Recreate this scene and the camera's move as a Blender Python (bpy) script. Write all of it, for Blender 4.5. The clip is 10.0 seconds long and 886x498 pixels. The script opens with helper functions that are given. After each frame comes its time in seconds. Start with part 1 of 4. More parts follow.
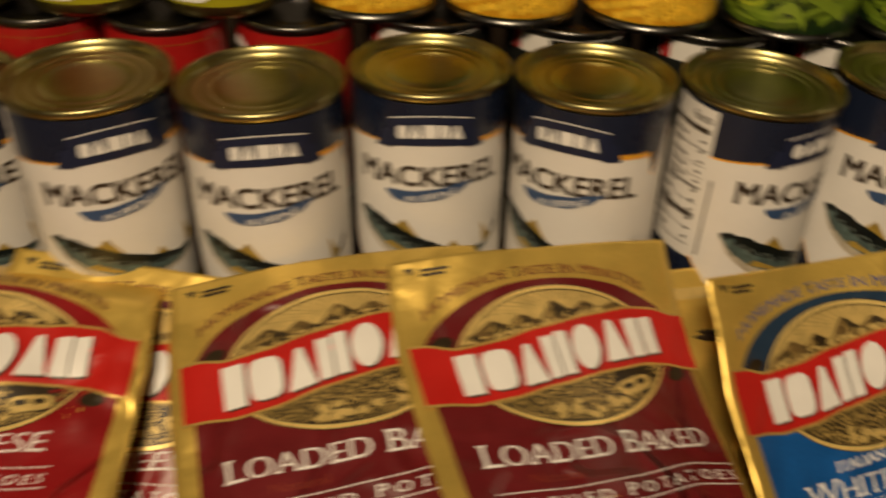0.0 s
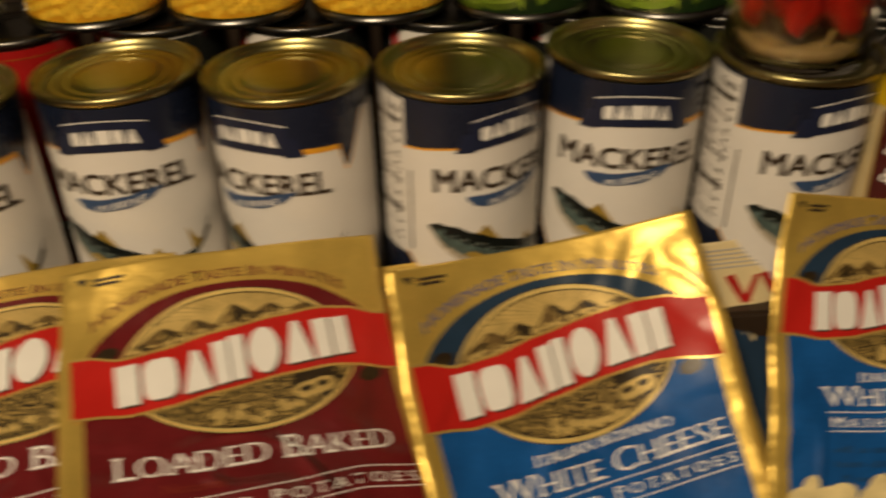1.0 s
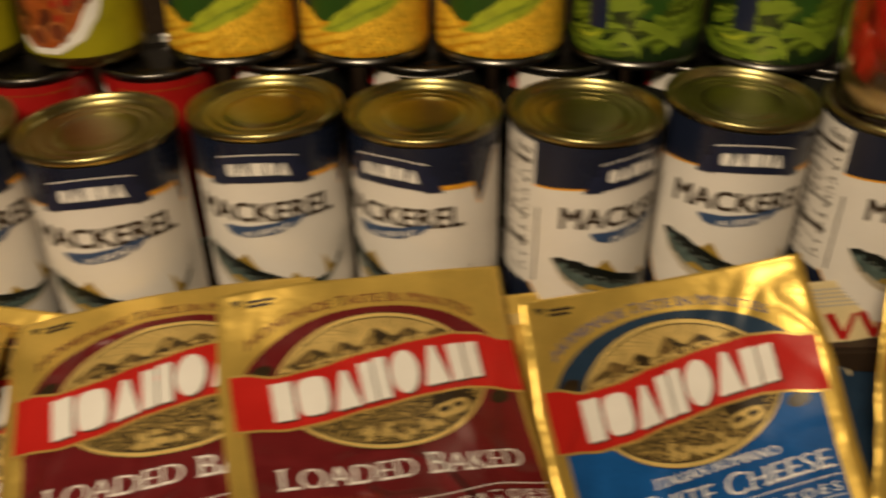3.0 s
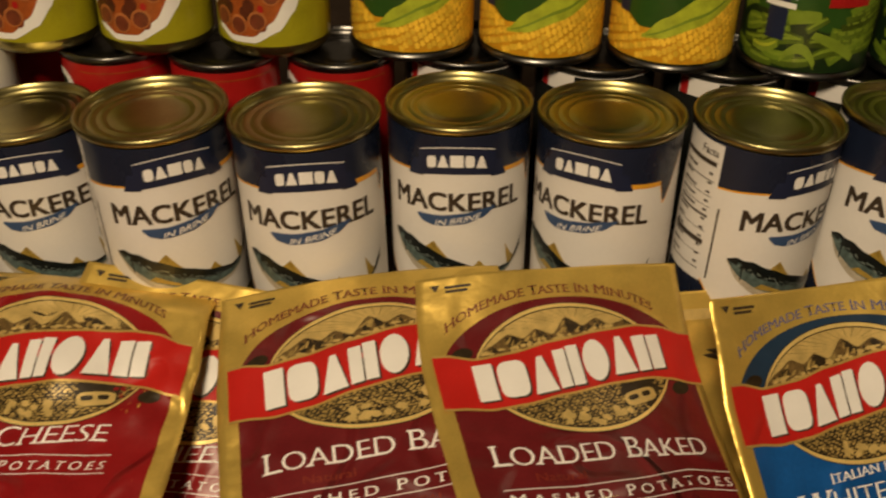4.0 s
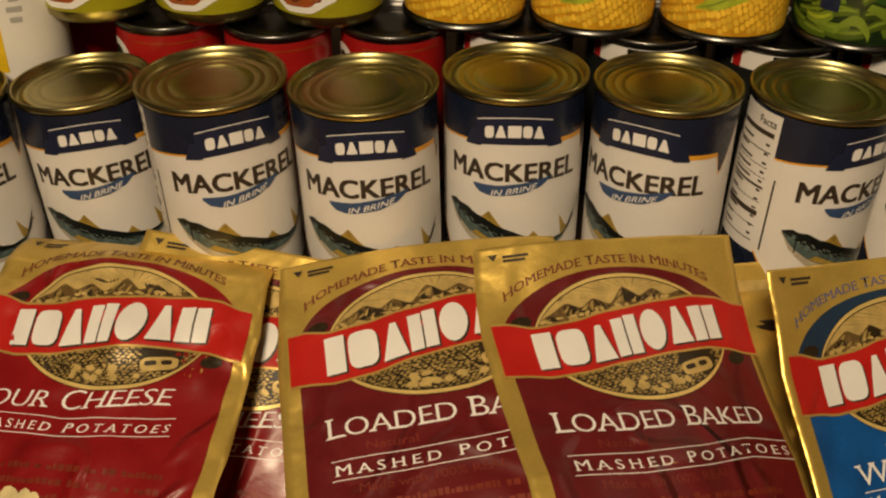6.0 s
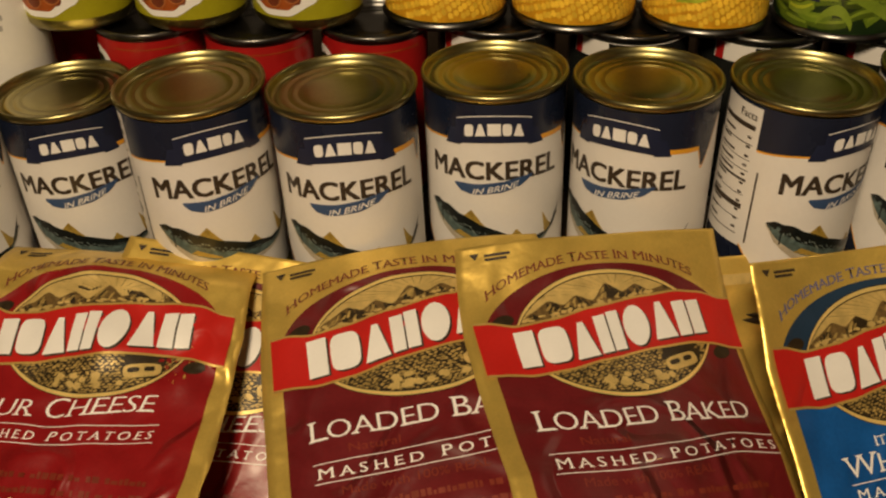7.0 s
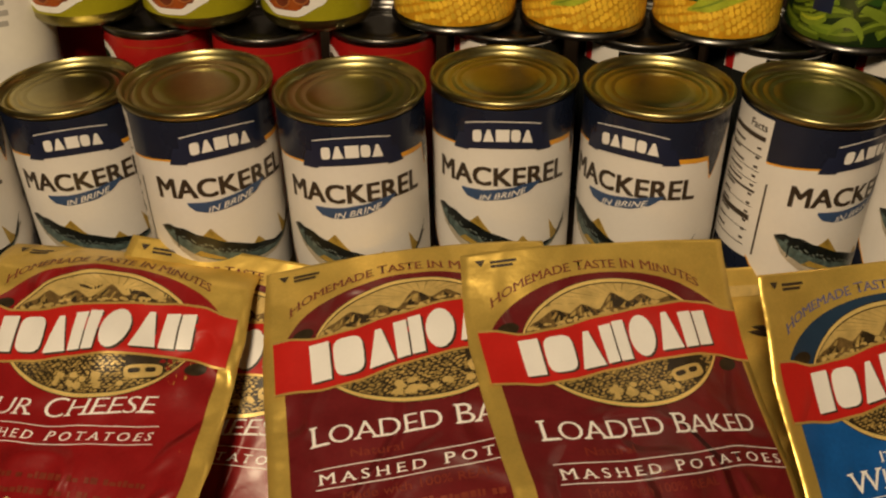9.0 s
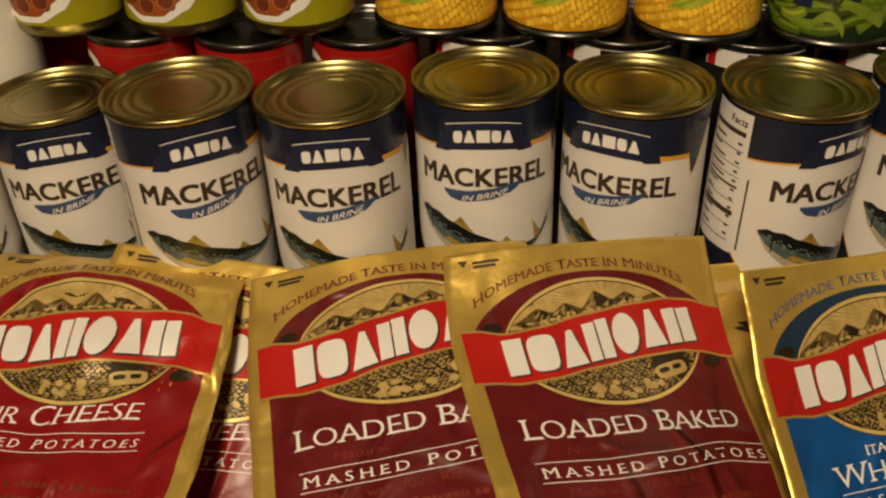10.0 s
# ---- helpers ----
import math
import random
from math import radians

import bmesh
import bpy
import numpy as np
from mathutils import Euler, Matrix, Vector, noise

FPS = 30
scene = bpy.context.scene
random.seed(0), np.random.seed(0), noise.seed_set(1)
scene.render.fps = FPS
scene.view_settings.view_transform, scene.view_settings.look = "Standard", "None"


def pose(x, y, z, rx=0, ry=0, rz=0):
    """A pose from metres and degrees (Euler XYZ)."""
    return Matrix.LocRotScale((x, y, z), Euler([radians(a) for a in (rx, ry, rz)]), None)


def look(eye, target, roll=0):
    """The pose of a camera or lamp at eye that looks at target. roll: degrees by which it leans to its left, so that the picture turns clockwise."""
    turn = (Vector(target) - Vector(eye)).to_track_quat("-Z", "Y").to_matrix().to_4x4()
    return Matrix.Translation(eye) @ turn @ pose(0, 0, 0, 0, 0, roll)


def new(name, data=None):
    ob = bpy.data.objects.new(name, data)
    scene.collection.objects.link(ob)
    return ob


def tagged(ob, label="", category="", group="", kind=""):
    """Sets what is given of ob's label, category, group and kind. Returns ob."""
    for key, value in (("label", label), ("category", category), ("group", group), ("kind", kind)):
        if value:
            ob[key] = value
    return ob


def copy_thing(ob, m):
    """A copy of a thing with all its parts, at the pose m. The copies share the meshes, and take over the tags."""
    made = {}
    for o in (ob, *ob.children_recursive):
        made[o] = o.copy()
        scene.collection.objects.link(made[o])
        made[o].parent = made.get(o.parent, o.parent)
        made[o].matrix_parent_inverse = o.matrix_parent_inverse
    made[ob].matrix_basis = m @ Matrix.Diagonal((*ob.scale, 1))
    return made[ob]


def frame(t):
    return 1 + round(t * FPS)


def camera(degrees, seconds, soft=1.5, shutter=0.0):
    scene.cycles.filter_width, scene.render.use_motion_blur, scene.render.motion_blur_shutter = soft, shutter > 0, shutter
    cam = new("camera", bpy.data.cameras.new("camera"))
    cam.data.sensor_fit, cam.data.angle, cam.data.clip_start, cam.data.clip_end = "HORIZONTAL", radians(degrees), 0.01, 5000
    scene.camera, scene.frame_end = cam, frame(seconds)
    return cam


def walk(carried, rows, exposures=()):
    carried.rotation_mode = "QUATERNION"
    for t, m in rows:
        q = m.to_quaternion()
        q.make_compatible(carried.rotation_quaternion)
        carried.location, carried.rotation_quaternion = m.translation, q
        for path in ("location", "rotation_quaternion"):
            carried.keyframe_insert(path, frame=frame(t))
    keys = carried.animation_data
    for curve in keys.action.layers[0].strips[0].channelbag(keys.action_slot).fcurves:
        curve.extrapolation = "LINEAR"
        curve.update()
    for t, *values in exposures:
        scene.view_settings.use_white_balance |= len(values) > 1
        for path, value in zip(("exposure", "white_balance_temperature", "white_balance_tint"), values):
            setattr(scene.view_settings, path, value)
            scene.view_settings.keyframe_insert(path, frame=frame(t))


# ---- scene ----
# camera and its walk
cam = camera(46.87, 10.0, 2.2, 0.8)
PATH = [
    (0, (-0.0257, -0.4449, 0.3098), (0.1002, 1.2073, -0.8102), 2.94),
    (0.5, (0.0576, -0.4367, 0.3010), (0.1409, 1.2153, -0.8233), -1.82),
    (1, (0.1294, -0.4433, 0.2923), (0.1886, 1.2367, -0.7914), -1.82),
    (1.5, (0.1913, -0.4383, 0.3051), (0.2273, 1.2304, -0.7968), -1.97),
    (2, (0.1909, -0.4401, 0.3142), (0.2130, 1.2235, -0.7958), -2.85),
    (2.5, (0.1550, -0.4480, 0.3062), (0.1650, 1.2334, -0.7767), -3.30),
    (3, (0.0756, -0.4633, 0.3205), (0.1095, 1.2261, -0.7494), -0.53),
    (4.5, (-0.0154, -0.4874, 0.3342), (-0.0293, 1.1853, -0.7621), 1.46),
    (5, (-0.0180, -0.4893, 0.3351), (-0.0476, 1.1783, -0.7687), 0.90),
    (5.5, (-0.0182, -0.4912, 0.3323), (-0.0602, 1.1770, -0.7700), 0.74),
    (6, (-0.0281, -0.4902, 0.3309), (-0.0620, 1.1679, -0.7870), 1.16),
    (7.5, (-0.0088, -0.4867, 0.3287), (-0.0706, 1.1700, -0.7898), -1.10),
    (8, (-0.0154, -0.4852, 0.3242), (-0.0715, 1.1720, -0.7941), -0.38),
    (8.5, (-0.0233, -0.4884, 0.3276), (-0.0666, 1.1722, -0.7863), 0.94),
    (9, (-0.0185, -0.4845, 0.3287), (-0.0663, 1.1765, -0.7843), 0.79),
    (9.5, (-0.0154, -0.4855, 0.3342), (-0.0646, 1.1718, -0.7842), 0.42),
    (10, (-0.0069, -0.4850, 0.3292), (-0.0670, 1.1774, -0.7810), -0.53),
]
walk(cam, [(t, look(eye, target, roll)) for t, eye, target, roll in PATH])

# light: two warm ceiling lamps in a closed room, exposure
scene.view_settings.exposure = 0.0
WARM = (1.0, 0.78, 0.50)


def ceiling_lamp(name, at, target, size, energy):
    data = bpy.data.lights.new(name, "AREA")
    data.shape, data.size, data.energy, data.color = "DISK", size, energy, WARM
    ob = new(name, data)
    ob.matrix_world = look(at, target)


ceiling_lamp("ceiling_lamp_front", (-0.22, -1.03, 1.05), (0.08, -0.05, 0.0), 0.26, 16.8)
ceiling_lamp("ceiling_lamp_side", (1.02, 0.50, 1.10), (0.10, -0.08, 0.0), 0.18, 1.0)
world = bpy.data.worlds.new("world")
world.use_nodes = True
world.node_tree.nodes["Background"].inputs[0].default_value = (0.02, 0.015, 0.01, 1)
scene.world = world

# ---------------------------------------------------------------- materials
def mat(name, color, rough=0.5, metal=0.0, vary=0.12, scale=60.0, bump=0.0, bump_scale=200.0, coat=0.0, spec=0.5, island=0.0, crease=0.0):
    """Principled surface with blotches and grain at two scales, and fine relief."""
    m = bpy.data.materials.new(name)
    m.use_nodes = True
    nt = m.node_tree
    b = nt.nodes["Principled BSDF"]
    b.inputs["Roughness"].default_value = rough
    b.inputs["Metallic"].default_value = metal
    b.inputs["Coat Weight"].default_value = coat
    b.inputs["Coat Roughness"].default_value = 0.13
    b.inputs["Specular IOR Level"].default_value = spec
    tc = nt.nodes.new("ShaderNodeTexCoord")
    big = nt.nodes.new("ShaderNodeTexNoise")
    big.inputs["Scale"].default_value, big.inputs["Detail"].default_value = scale, 4
    fine = nt.nodes.new("ShaderNodeTexNoise")
    fine.inputs["Scale"].default_value, fine.inputs["Detail"].default_value = scale * 14, 3
    nt.links.new(tc.outputs["Object"], big.inputs["Vector"])
    nt.links.new(tc.outputs["Object"], fine.inputs["Vector"])
    add = nt.nodes.new("ShaderNodeMath")
    add.operation = "MULTIPLY_ADD"
    add.inputs[1].default_value = 0.4
    nt.links.new(fine.outputs["Fac"], add.inputs[0])
    nt.links.new(big.outputs["Fac"], add.inputs[2])
    ramp = nt.nodes.new("ShaderNodeMapRange")
    ramp.inputs["From Min"].default_value, ramp.inputs["From Max"].default_value = 0.4, 1.0
    ramp.inputs["To Min"].default_value, ramp.inputs["To Max"].default_value = 1 - vary, 1 + vary
    nt.links.new(add.outputs[0], ramp.inputs["Value"])
    last = ramp.outputs[0]
    if island < 0:
        info = nt.nodes.new("ShaderNodeObjectInfo")
        r2 = nt.nodes.new("ShaderNodeMapRange")
        r2.inputs["To Min"].default_value, r2.inputs["To Max"].default_value = 1 + island, 1 - island
        nt.links.new(info.outputs["Random"], r2.inputs["Value"])
        mul = nt.nodes.new("ShaderNodeMath")
        mul.operation = "MULTIPLY"
        nt.links.new(last, mul.inputs[0])
        nt.links.new(r2.outputs[0], mul.inputs[1])
        last = mul.outputs[0]
    if island > 0:
        geo = nt.nodes.new("ShaderNodeNewGeometry")
        r2 = nt.nodes.new("ShaderNodeMapRange")
        r2.inputs["To Min"].default_value, r2.inputs["To Max"].default_value = 1 - island, 1 + island
        nt.links.new(geo.outputs["Random Per Island"], r2.inputs["Value"])
        mul = nt.nodes.new("ShaderNodeMath")
        mul.operation = "MULTIPLY"
        nt.links.new(last, mul.inputs[0])
        nt.links.new(r2.outputs[0], mul.inputs[1])
        last = mul.outputs[0]
    mix = nt.nodes.new("ShaderNodeVectorMath")
    mix.operation = "SCALE"
    mix.inputs[0].default_value = color
    nt.links.new(last, mix.inputs["Scale"])
    nt.links.new(mix.outputs[0], b.inputs["Base Color"])
    rr = nt.nodes.new("ShaderNodeMapRange")
    rr.inputs["To Min"].default_value, rr.inputs["To Max"].default_value = rough * 0.8, min(1, rough * 1.25)
    nt.links.new(big.outputs["Fac"], rr.inputs["Value"])
    nt.links.new(rr.outputs[0], b.inputs["Roughness"])
    if bump:
        n = nt.nodes.new("ShaderNodeTexNoise")
        n.inputs["Scale"].default_value, n.inputs["Detail"].default_value = bump_scale, 5
        nt.links.new(tc.outputs["Object"], n.inputs["Vector"])
        bp = nt.nodes.new("ShaderNodeBump")
        bp.inputs["Strength"].default_value, bp.inputs["Distance"].default_value = 1.0, bump
        nt.links.new(n.outputs["Fac"], bp.inputs["Height"])
        nt.links.new(bp.outputs[0], b.inputs["Normal"])
        if crease:
            # long soft folds where a slow noise crosses its middle
            n2 = nt.nodes.new("ShaderNodeTexNoise")
            n2.inputs["Scale"].default_value, n2.inputs["Detail"].default_value, n2.inputs["Distortion"].default_value = 17, 1.0, 0.9
            nt.links.new(tc.outputs["Object"], n2.inputs["Vector"])
            sub = nt.nodes.new("ShaderNodeMath")
            sub.operation = "SUBTRACT"
            sub.inputs[1].default_value = 0.5
            nt.links.new(n2.outputs["Fac"], sub.inputs[0])
            fold = nt.nodes.new("ShaderNodeMath")
            fold.operation = "ABSOLUTE"
            nt.links.new(sub.outputs[0], fold.inputs[0])
            soft = nt.nodes.new("ShaderNodeMapRange")
            soft.interpolation_type = "SMOOTHSTEP"
            soft.inputs["From Max"].default_value = 0.13
            nt.links.new(fold.outputs[0], soft.inputs["Value"])
            b2 = nt.nodes.new("ShaderNodeBump")
            b2.invert = True
            b2.inputs["Strength"].default_value, b2.inputs["Distance"].default_value = 1.0, crease
            nt.links.new(soft.outputs[0], b2.inputs["Height"])
            nt.links.new(bp.outputs[0], b2.inputs["Normal"])
            nt.links.new(b2.outputs[0], b.inputs["Normal"])
    return m


TIN_GOLD = mat("lacquered_tin", (0.37, 0.325, 0.145), 0.32, 1.0, 0.2, 40, 0.00009, 60)
TIN = mat("bright_tin", (0.55, 0.53, 0.48), 0.22, 1.0, 0.15, 40, 0.0002, 80)
TIN_GREY = mat("dull_tin", (0.30, 0.285, 0.26), 0.30, 1.0, 0.2, 40, 0.0002, 80)
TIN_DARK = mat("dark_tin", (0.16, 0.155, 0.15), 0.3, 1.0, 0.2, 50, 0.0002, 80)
PAPER = mat("label_paper_white", (0.80, 0.770, 0.74), 0.38, 0, 0.05, 30, 0.0001, 120)
NAVY = mat("label_navy", (0.010, 0.015, 0.036), 0.27, 0, 0.2, 40, 0.0001, 120)
BANNER = mat("print_banner_blue", (0.012, 0.018, 0.050), 0.32, 0, 0.15)
INK = mat("print_dark_ink", (0.042, 0.028, 0.017), 0.42, 0, 0.15)
WHITE = mat("print_white", (0.87, 0.85, 0.83), 0.36, 0, 0.05)
SWOOSH = mat("print_blue", (0.038, 0.080, 0.19), 0.35, 0, 0.15)
ORANGE = mat("print_orange", (0.80, 0.38, 0.03), 0.35, 0, 0.15)
GREY = mat("print_grey", (0.42, 0.40, 0.38), 0.45, 0, 0.1)
FISH_BACK = mat("print_fish_back", (0.007, 0.010, 0.010), 0.36, 0, 0.8, 300)
FISH_SIDE = mat("print_fish_side", (0.085, 0.125, 0.12), 0.36, 0, 0.9, 260)
FISH_BELLY = mat("print_fish_belly", (0.50, 0.44, 0.34), 0.36, 0, 0.3, 200)
FISH_FLECK = mat("print_fish_fleck", (0.20, 0.24, 0.22), 0.36, 0, 0.3, 200)
FIN = mat("print_fin_yellow", (0.42, 0.28, 0.05), 0.36, 0, 0.4, 300)
GOLD = mat("gold_foil", (0.82, 0.570, 0.130), 0.36, 0.62, 0.14, 50, 0.0011, 45, 0.1, 0.5, 0, 0.0008)
GOLD_RING = mat("gold_ring_print", (0.92, 0.68, 0.24), 0.30, 0.35, 0.12, 80)
GOLD_PRINT = mat("gold_print", (0.62, 0.42, 0.12), 0.34, 0.4, 0.15, 80, 0.0003, 120)
GOLD_PALE = mat("pale_gold_print", (0.64, 0.46, 0.16), 0.38, 0.25, 0.25, 160)
ENGRAVE = mat("engraving_brown", (0.030, 0.019, 0.008), 0.4, 0.1, 0.5, 400)
ENGRAVE_MID = mat("engraving_tan", (0.17, 0.105, 0.035), 0.4, 0.2, 0.5, 500)
ENGRAVE_PALE = mat("engraving_pale", (0.42, 0.29, 0.09), 0.4, 0.2, 0.3, 300, 0, 100, 0, 0.5, 0.3)
RED = mat("film_red", (0.50, 0.016, 0.012), 0.42, 0, 0.12, 40, 0.0008, 40, 0.10, 0.28, 0, 0.0009)
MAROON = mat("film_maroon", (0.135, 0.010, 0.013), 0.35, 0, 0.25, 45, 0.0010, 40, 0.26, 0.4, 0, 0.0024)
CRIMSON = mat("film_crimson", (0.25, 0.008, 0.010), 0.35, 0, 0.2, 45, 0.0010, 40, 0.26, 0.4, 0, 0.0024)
BLUE = mat("film_blue", (0.007, 0.085, 0.32), 0.42, 0, 0.3, 35, 0.0010, 40, 0.14, 0.28, 0, 0.0011)
ARCH_NAVY = mat("film_navy", (0.018, 0.042, 0.085), 0.35, 0, 0.2, 45, 0.0008, 40, 0.12, 0.4, 0, 0.0009)
LILAC = mat("print_lilac", (0.13, 0.125, 0.235), 0.36, 0, 0.1)
BROWN_PRINT = mat("print_russet", (0.20, 0.055, 0.025), 0.36, 0, 0.1)
FAINT_RED = mat("print_faint_gold", (0.21, 0.030, 0.015), 0.36, 0.1, 0.3, 200)
FAINT_BLUE = mat("print_faint_blue", (0.012, 0.065, 0.20), 0.36, 0.1, 0.3, 200)
CREAM = mat("print_cream", (0.75, 0.62, 0.32), 0.4, 0, 0.3, 90)
LABEL_RED = mat("label_red", (0.36, 0.010, 0.010), 0.3, 0, 0.15)
LABEL_GREEN = mat("label_green", (0.024, 0.075, 0.010), 0.34, 0, 0.2)
LABEL_DARKGREEN = mat("label_dark_green", (0.009, 0.024, 0.006), 0.34, 0, 0.2)
LABEL_OLIVE = mat("label_yellow_green", (0.35, 0.32, 0.012), 0.3, 0, 0.2)
LABEL_YELLOW = mat("label_yellow", (0.78, 0.51, 0.015), 0.32, 0, 0.12)
LABEL_MAROON = mat("label_maroon", (0.085, 0.012, 0.012), 0.32, 0, 0.15)
LABEL_BROWN = mat("label_brown", (0.036, 0.011, 0.008), 0.32, 0, 0.15)
LABEL_CREAM = mat("label_cream", (0.66, 0.55, 0.32), 0.36, 0, 0.12)
CORN_GAP = mat("print_corn_shadow", (0.64, 0.31, 0.014), 0.36, 0, 0.25, 120)
CORN = mat("print_kernel_yellow", (0.88, 0.55, 0.045), 0.36, 0, 0.2, 150, 0, 100, 0, 0.5, 0.16)
HUSK = mat("print_husk_green", (0.40, 0.46, 0.03), 0.36, 0, 0.35, 150)
BEAN = mat("print_bean_green", (0.105, 0.165, 0.012), 0.36, 0, 0.3, 120, 0, 100, 0, 0.5, -0.6)
BEAN_PALE = mat("print_bean_pale", (0.21, 0.30, 0.025), 0.36, 0, 0.25, 120, 0, 100, 0, 0.5, 0.25)
SAUSAGE = mat("print_sausage", (0.13, 0.030, 0.012), 0.36, 0, 0.4, 160, 0, 100, 0, 0.5, 0.4)
SAUSAGE_CUT = mat("print_sausage_cut", (0.36, 0.12, 0.035), 0.36, 0, 0.3, 160, 0, 100, 0, 0.5, 0.3)
TOMATO = mat("print_tomato", (0.40, 0.09, 0.015), 0.36, 0, 0.4, 140, 0, 100, 0, 0.5, 0.4)
PEPPER = mat("pepper_skin", (0.17, 0.004, 0.003), 0.15, 0, 0.4, 40, 0.004, 55, 0.3)
SEDIMENT = mat("seed_sediment", (0.13, 0.095, 0.042), 0.6, 0, 0.5, 150, 0.001, 200)
STEM = mat("pepper_stem", (0.10, 0.075, 0.02), 0.5, 0, 0.3)
BLACK_FILM = mat("film_black", (0.012, 0.013, 0.012), 0.22, 0, 0.2, 45, 0.001, 40, 0.3)
GREEN_FILM = mat("film_green", (0.05, 0.20, 0.02), 0.25, 0, 0.25, 45, 0.001, 40, 0.3)
BOTTLE_WHITE = mat("white_plastic", (0.80, 0.77, 0.72), 0.35, 0, 0.05, 20)
WOOD_DARK = mat("dark_stained_wood", (0.035, 0.022, 0.014), 0.45, 0, 0.4, 25, 0.0005, 150)
TABLE = mat("brown_table_wood", (0.11, 0.06, 0.03), 0.4, 0, 0.3, 18, 0.0004, 120)
WALL = mat("warm_wall_paint", (0.20, 0.15, 0.10), 0.8, 0, 0.08, 3, 0.001, 60)
CEIL = mat("ceiling_paint", (0.45, 0.39, 0.30), 0.85, 0, 0.06, 3, 0.001, 60)
FLOOR = mat("floor_boards", (0.14, 0.08, 0.045), 0.5, 0, 0.3, 6, 0.001, 40)


def clear(name, color, ior, rough=0.0, cloud=0.0):
    m = bpy.data.materials.new(name)
    m.use_nodes = True
    b = m.node_tree.nodes["Principled BSDF"]
    b.inputs["Base Color"].default_value = (*color, 1)
    b.inputs["Transmission Weight"].default_value = 1 - cloud
    b.inputs["IOR"].default_value, b.inputs["Roughness"].default_value = ior, rough
    return m


GLASS = clear("jar_glass", (0.97, 0.98, 0.96), 1.45)
BRINE = clear("brine", (0.90, 0.74, 0.45), 1.33, 0.0, 0.0)

# ---------------------------------------------------------------- builders
def part(name, bm, material, parent, label="", smooth=True, kind=""):
    me = bpy.data.meshes.new(name)
    bm.to_mesh(me)
    bm.free()
    if smooth:
        me.shade_smooth()
    me.materials.append(material)
    ob = new(name, me)
    ob.parent = parent
    if label:
        ob["label"] = label
    if kind:
        ob["kind"] = kind
    return ob


def thing(name, label, category, group="", m=None):
    e = new(name)
    e.empty_display_size = 0.01
    if m is not None:
        e.matrix_world = m
    return tagged(e, label, category, group)


def lathe(profile, n=72):
    """A turned solid from (radius, height) pairs; a radius of 0 closes it."""
    bm = bmesh.new()
    rings = []
    for r, z in profile:
        if r < 1e-6:
            rings.append([bm.verts.new((0, 0, z))])
        else:
            rings.append([bm.verts.new((r * math.cos(2 * math.pi * i / n), r * math.sin(2 * math.pi * i / n), z)) for i in range(n)])
    for a, b in zip(rings, rings[1:]):
        for i in range(n):
            j = (i + 1) % n
            if len(a) == 1 and len(b) == 1:
                continue
            if len(a) == 1:
                bm.faces.new((a[0], b[j], b[i]))
            elif len(b) == 1:
                bm.faces.new((a[i], a[j], b[0]))
            else:
                bm.faces.new((a[i], a[j], b[j], b[i]))
    bmesh.ops.recalc_face_normals(bm, faces=bm.faces)
    return bm


def curve_at(points):
    """A smooth function through (t, value) pairs."""
    ts, vs = [p[0] for p in points], [p[1] for p in points]

    def f(t):
        if t <= ts[0]:
            return vs[0]
        if t >= ts[-1]:
            return vs[-1]
        i = max(k for k in range(len(ts) - 1) if ts[k] <= t)
        w = (t - ts[i]) / (ts[i + 1] - ts[i])
        w = w * w * (3 - 2 * w) * 0.5 + w * 0.5
        return vs[i] + (vs[i + 1] - vs[i]) * w
    return f


def strip(bm, put, t0, t1, lo, hi, n=24, rows=4):
    """A sheet between two curves lo(t) and hi(t), laid on a surface by put(t, h)."""
    lo = lo if callable(lo) else (lambda t, k=lo: k)
    hi = hi if callable(hi) else (lambda t, k=hi: k)
    g = []
    for i in range(n + 1):
        t = t0 + (t1 - t0) * i / n
        a, b = lo(t), hi(t)
        g.append([bm.verts.new(put(t, a + (b - a) * j / rows)) for j in range(rows + 1)])
    for i in range(n):
        for j in range(rows):
            bm.faces.new((g[i][j], g[i + 1][j], g[i + 1][j + 1], g[i][j + 1]))
    return bm


def blob(bm, put, cx, cy, rx, ry, turn=0.0, n=14, power=1.0, unit=1.0):
    """A filled round patch on a surface."""
    c, s = math.cos(turn), math.sin(turn)
    mid = bm.verts.new(put(cx, cy))
    rings = []
    for k in (0.55, 1.0):
        ring = []
        for i in range(n):
            a = 2 * math.pi * i / n
            x = math.copysign(abs(math.cos(a)) ** power, math.cos(a)) * rx * k
            y = math.copysign(abs(math.sin(a)) ** power, math.sin(a)) * ry * k
            x *= unit
            ring.append(bm.verts.new(put(cx + (x * c - y * s) / unit, cy + x * s + y * c)))
        rings.append(ring)
    for i in range(n):
        j = (i + 1) % n
        bm.faces.new((mid, rings[0][i], rings[0][j]))
        bm.faces.new((rings[0][i], rings[1][i], rings[1][j], rings[0][j]))
    return bm


def ring_patch(bm, put, cx, cy, rx, ry, w, n=48, a0=0.0, a1=2 * math.pi):
    g = []
    for i in range(n + 1):
        a = a0 + (a1 - a0) * i / n
        g.append([bm.verts.new(put(cx + (rx + k) * math.cos(a), cy + (ry + k) * math.sin(a))) for k in (-w / 2, w / 2)])
    for i in range(n):
        bm.faces.new((g[i][0], g[i + 1][0], g[i + 1][1], g[i][1]))
    return bm


DEG = 0.00063
TEXTS = {}


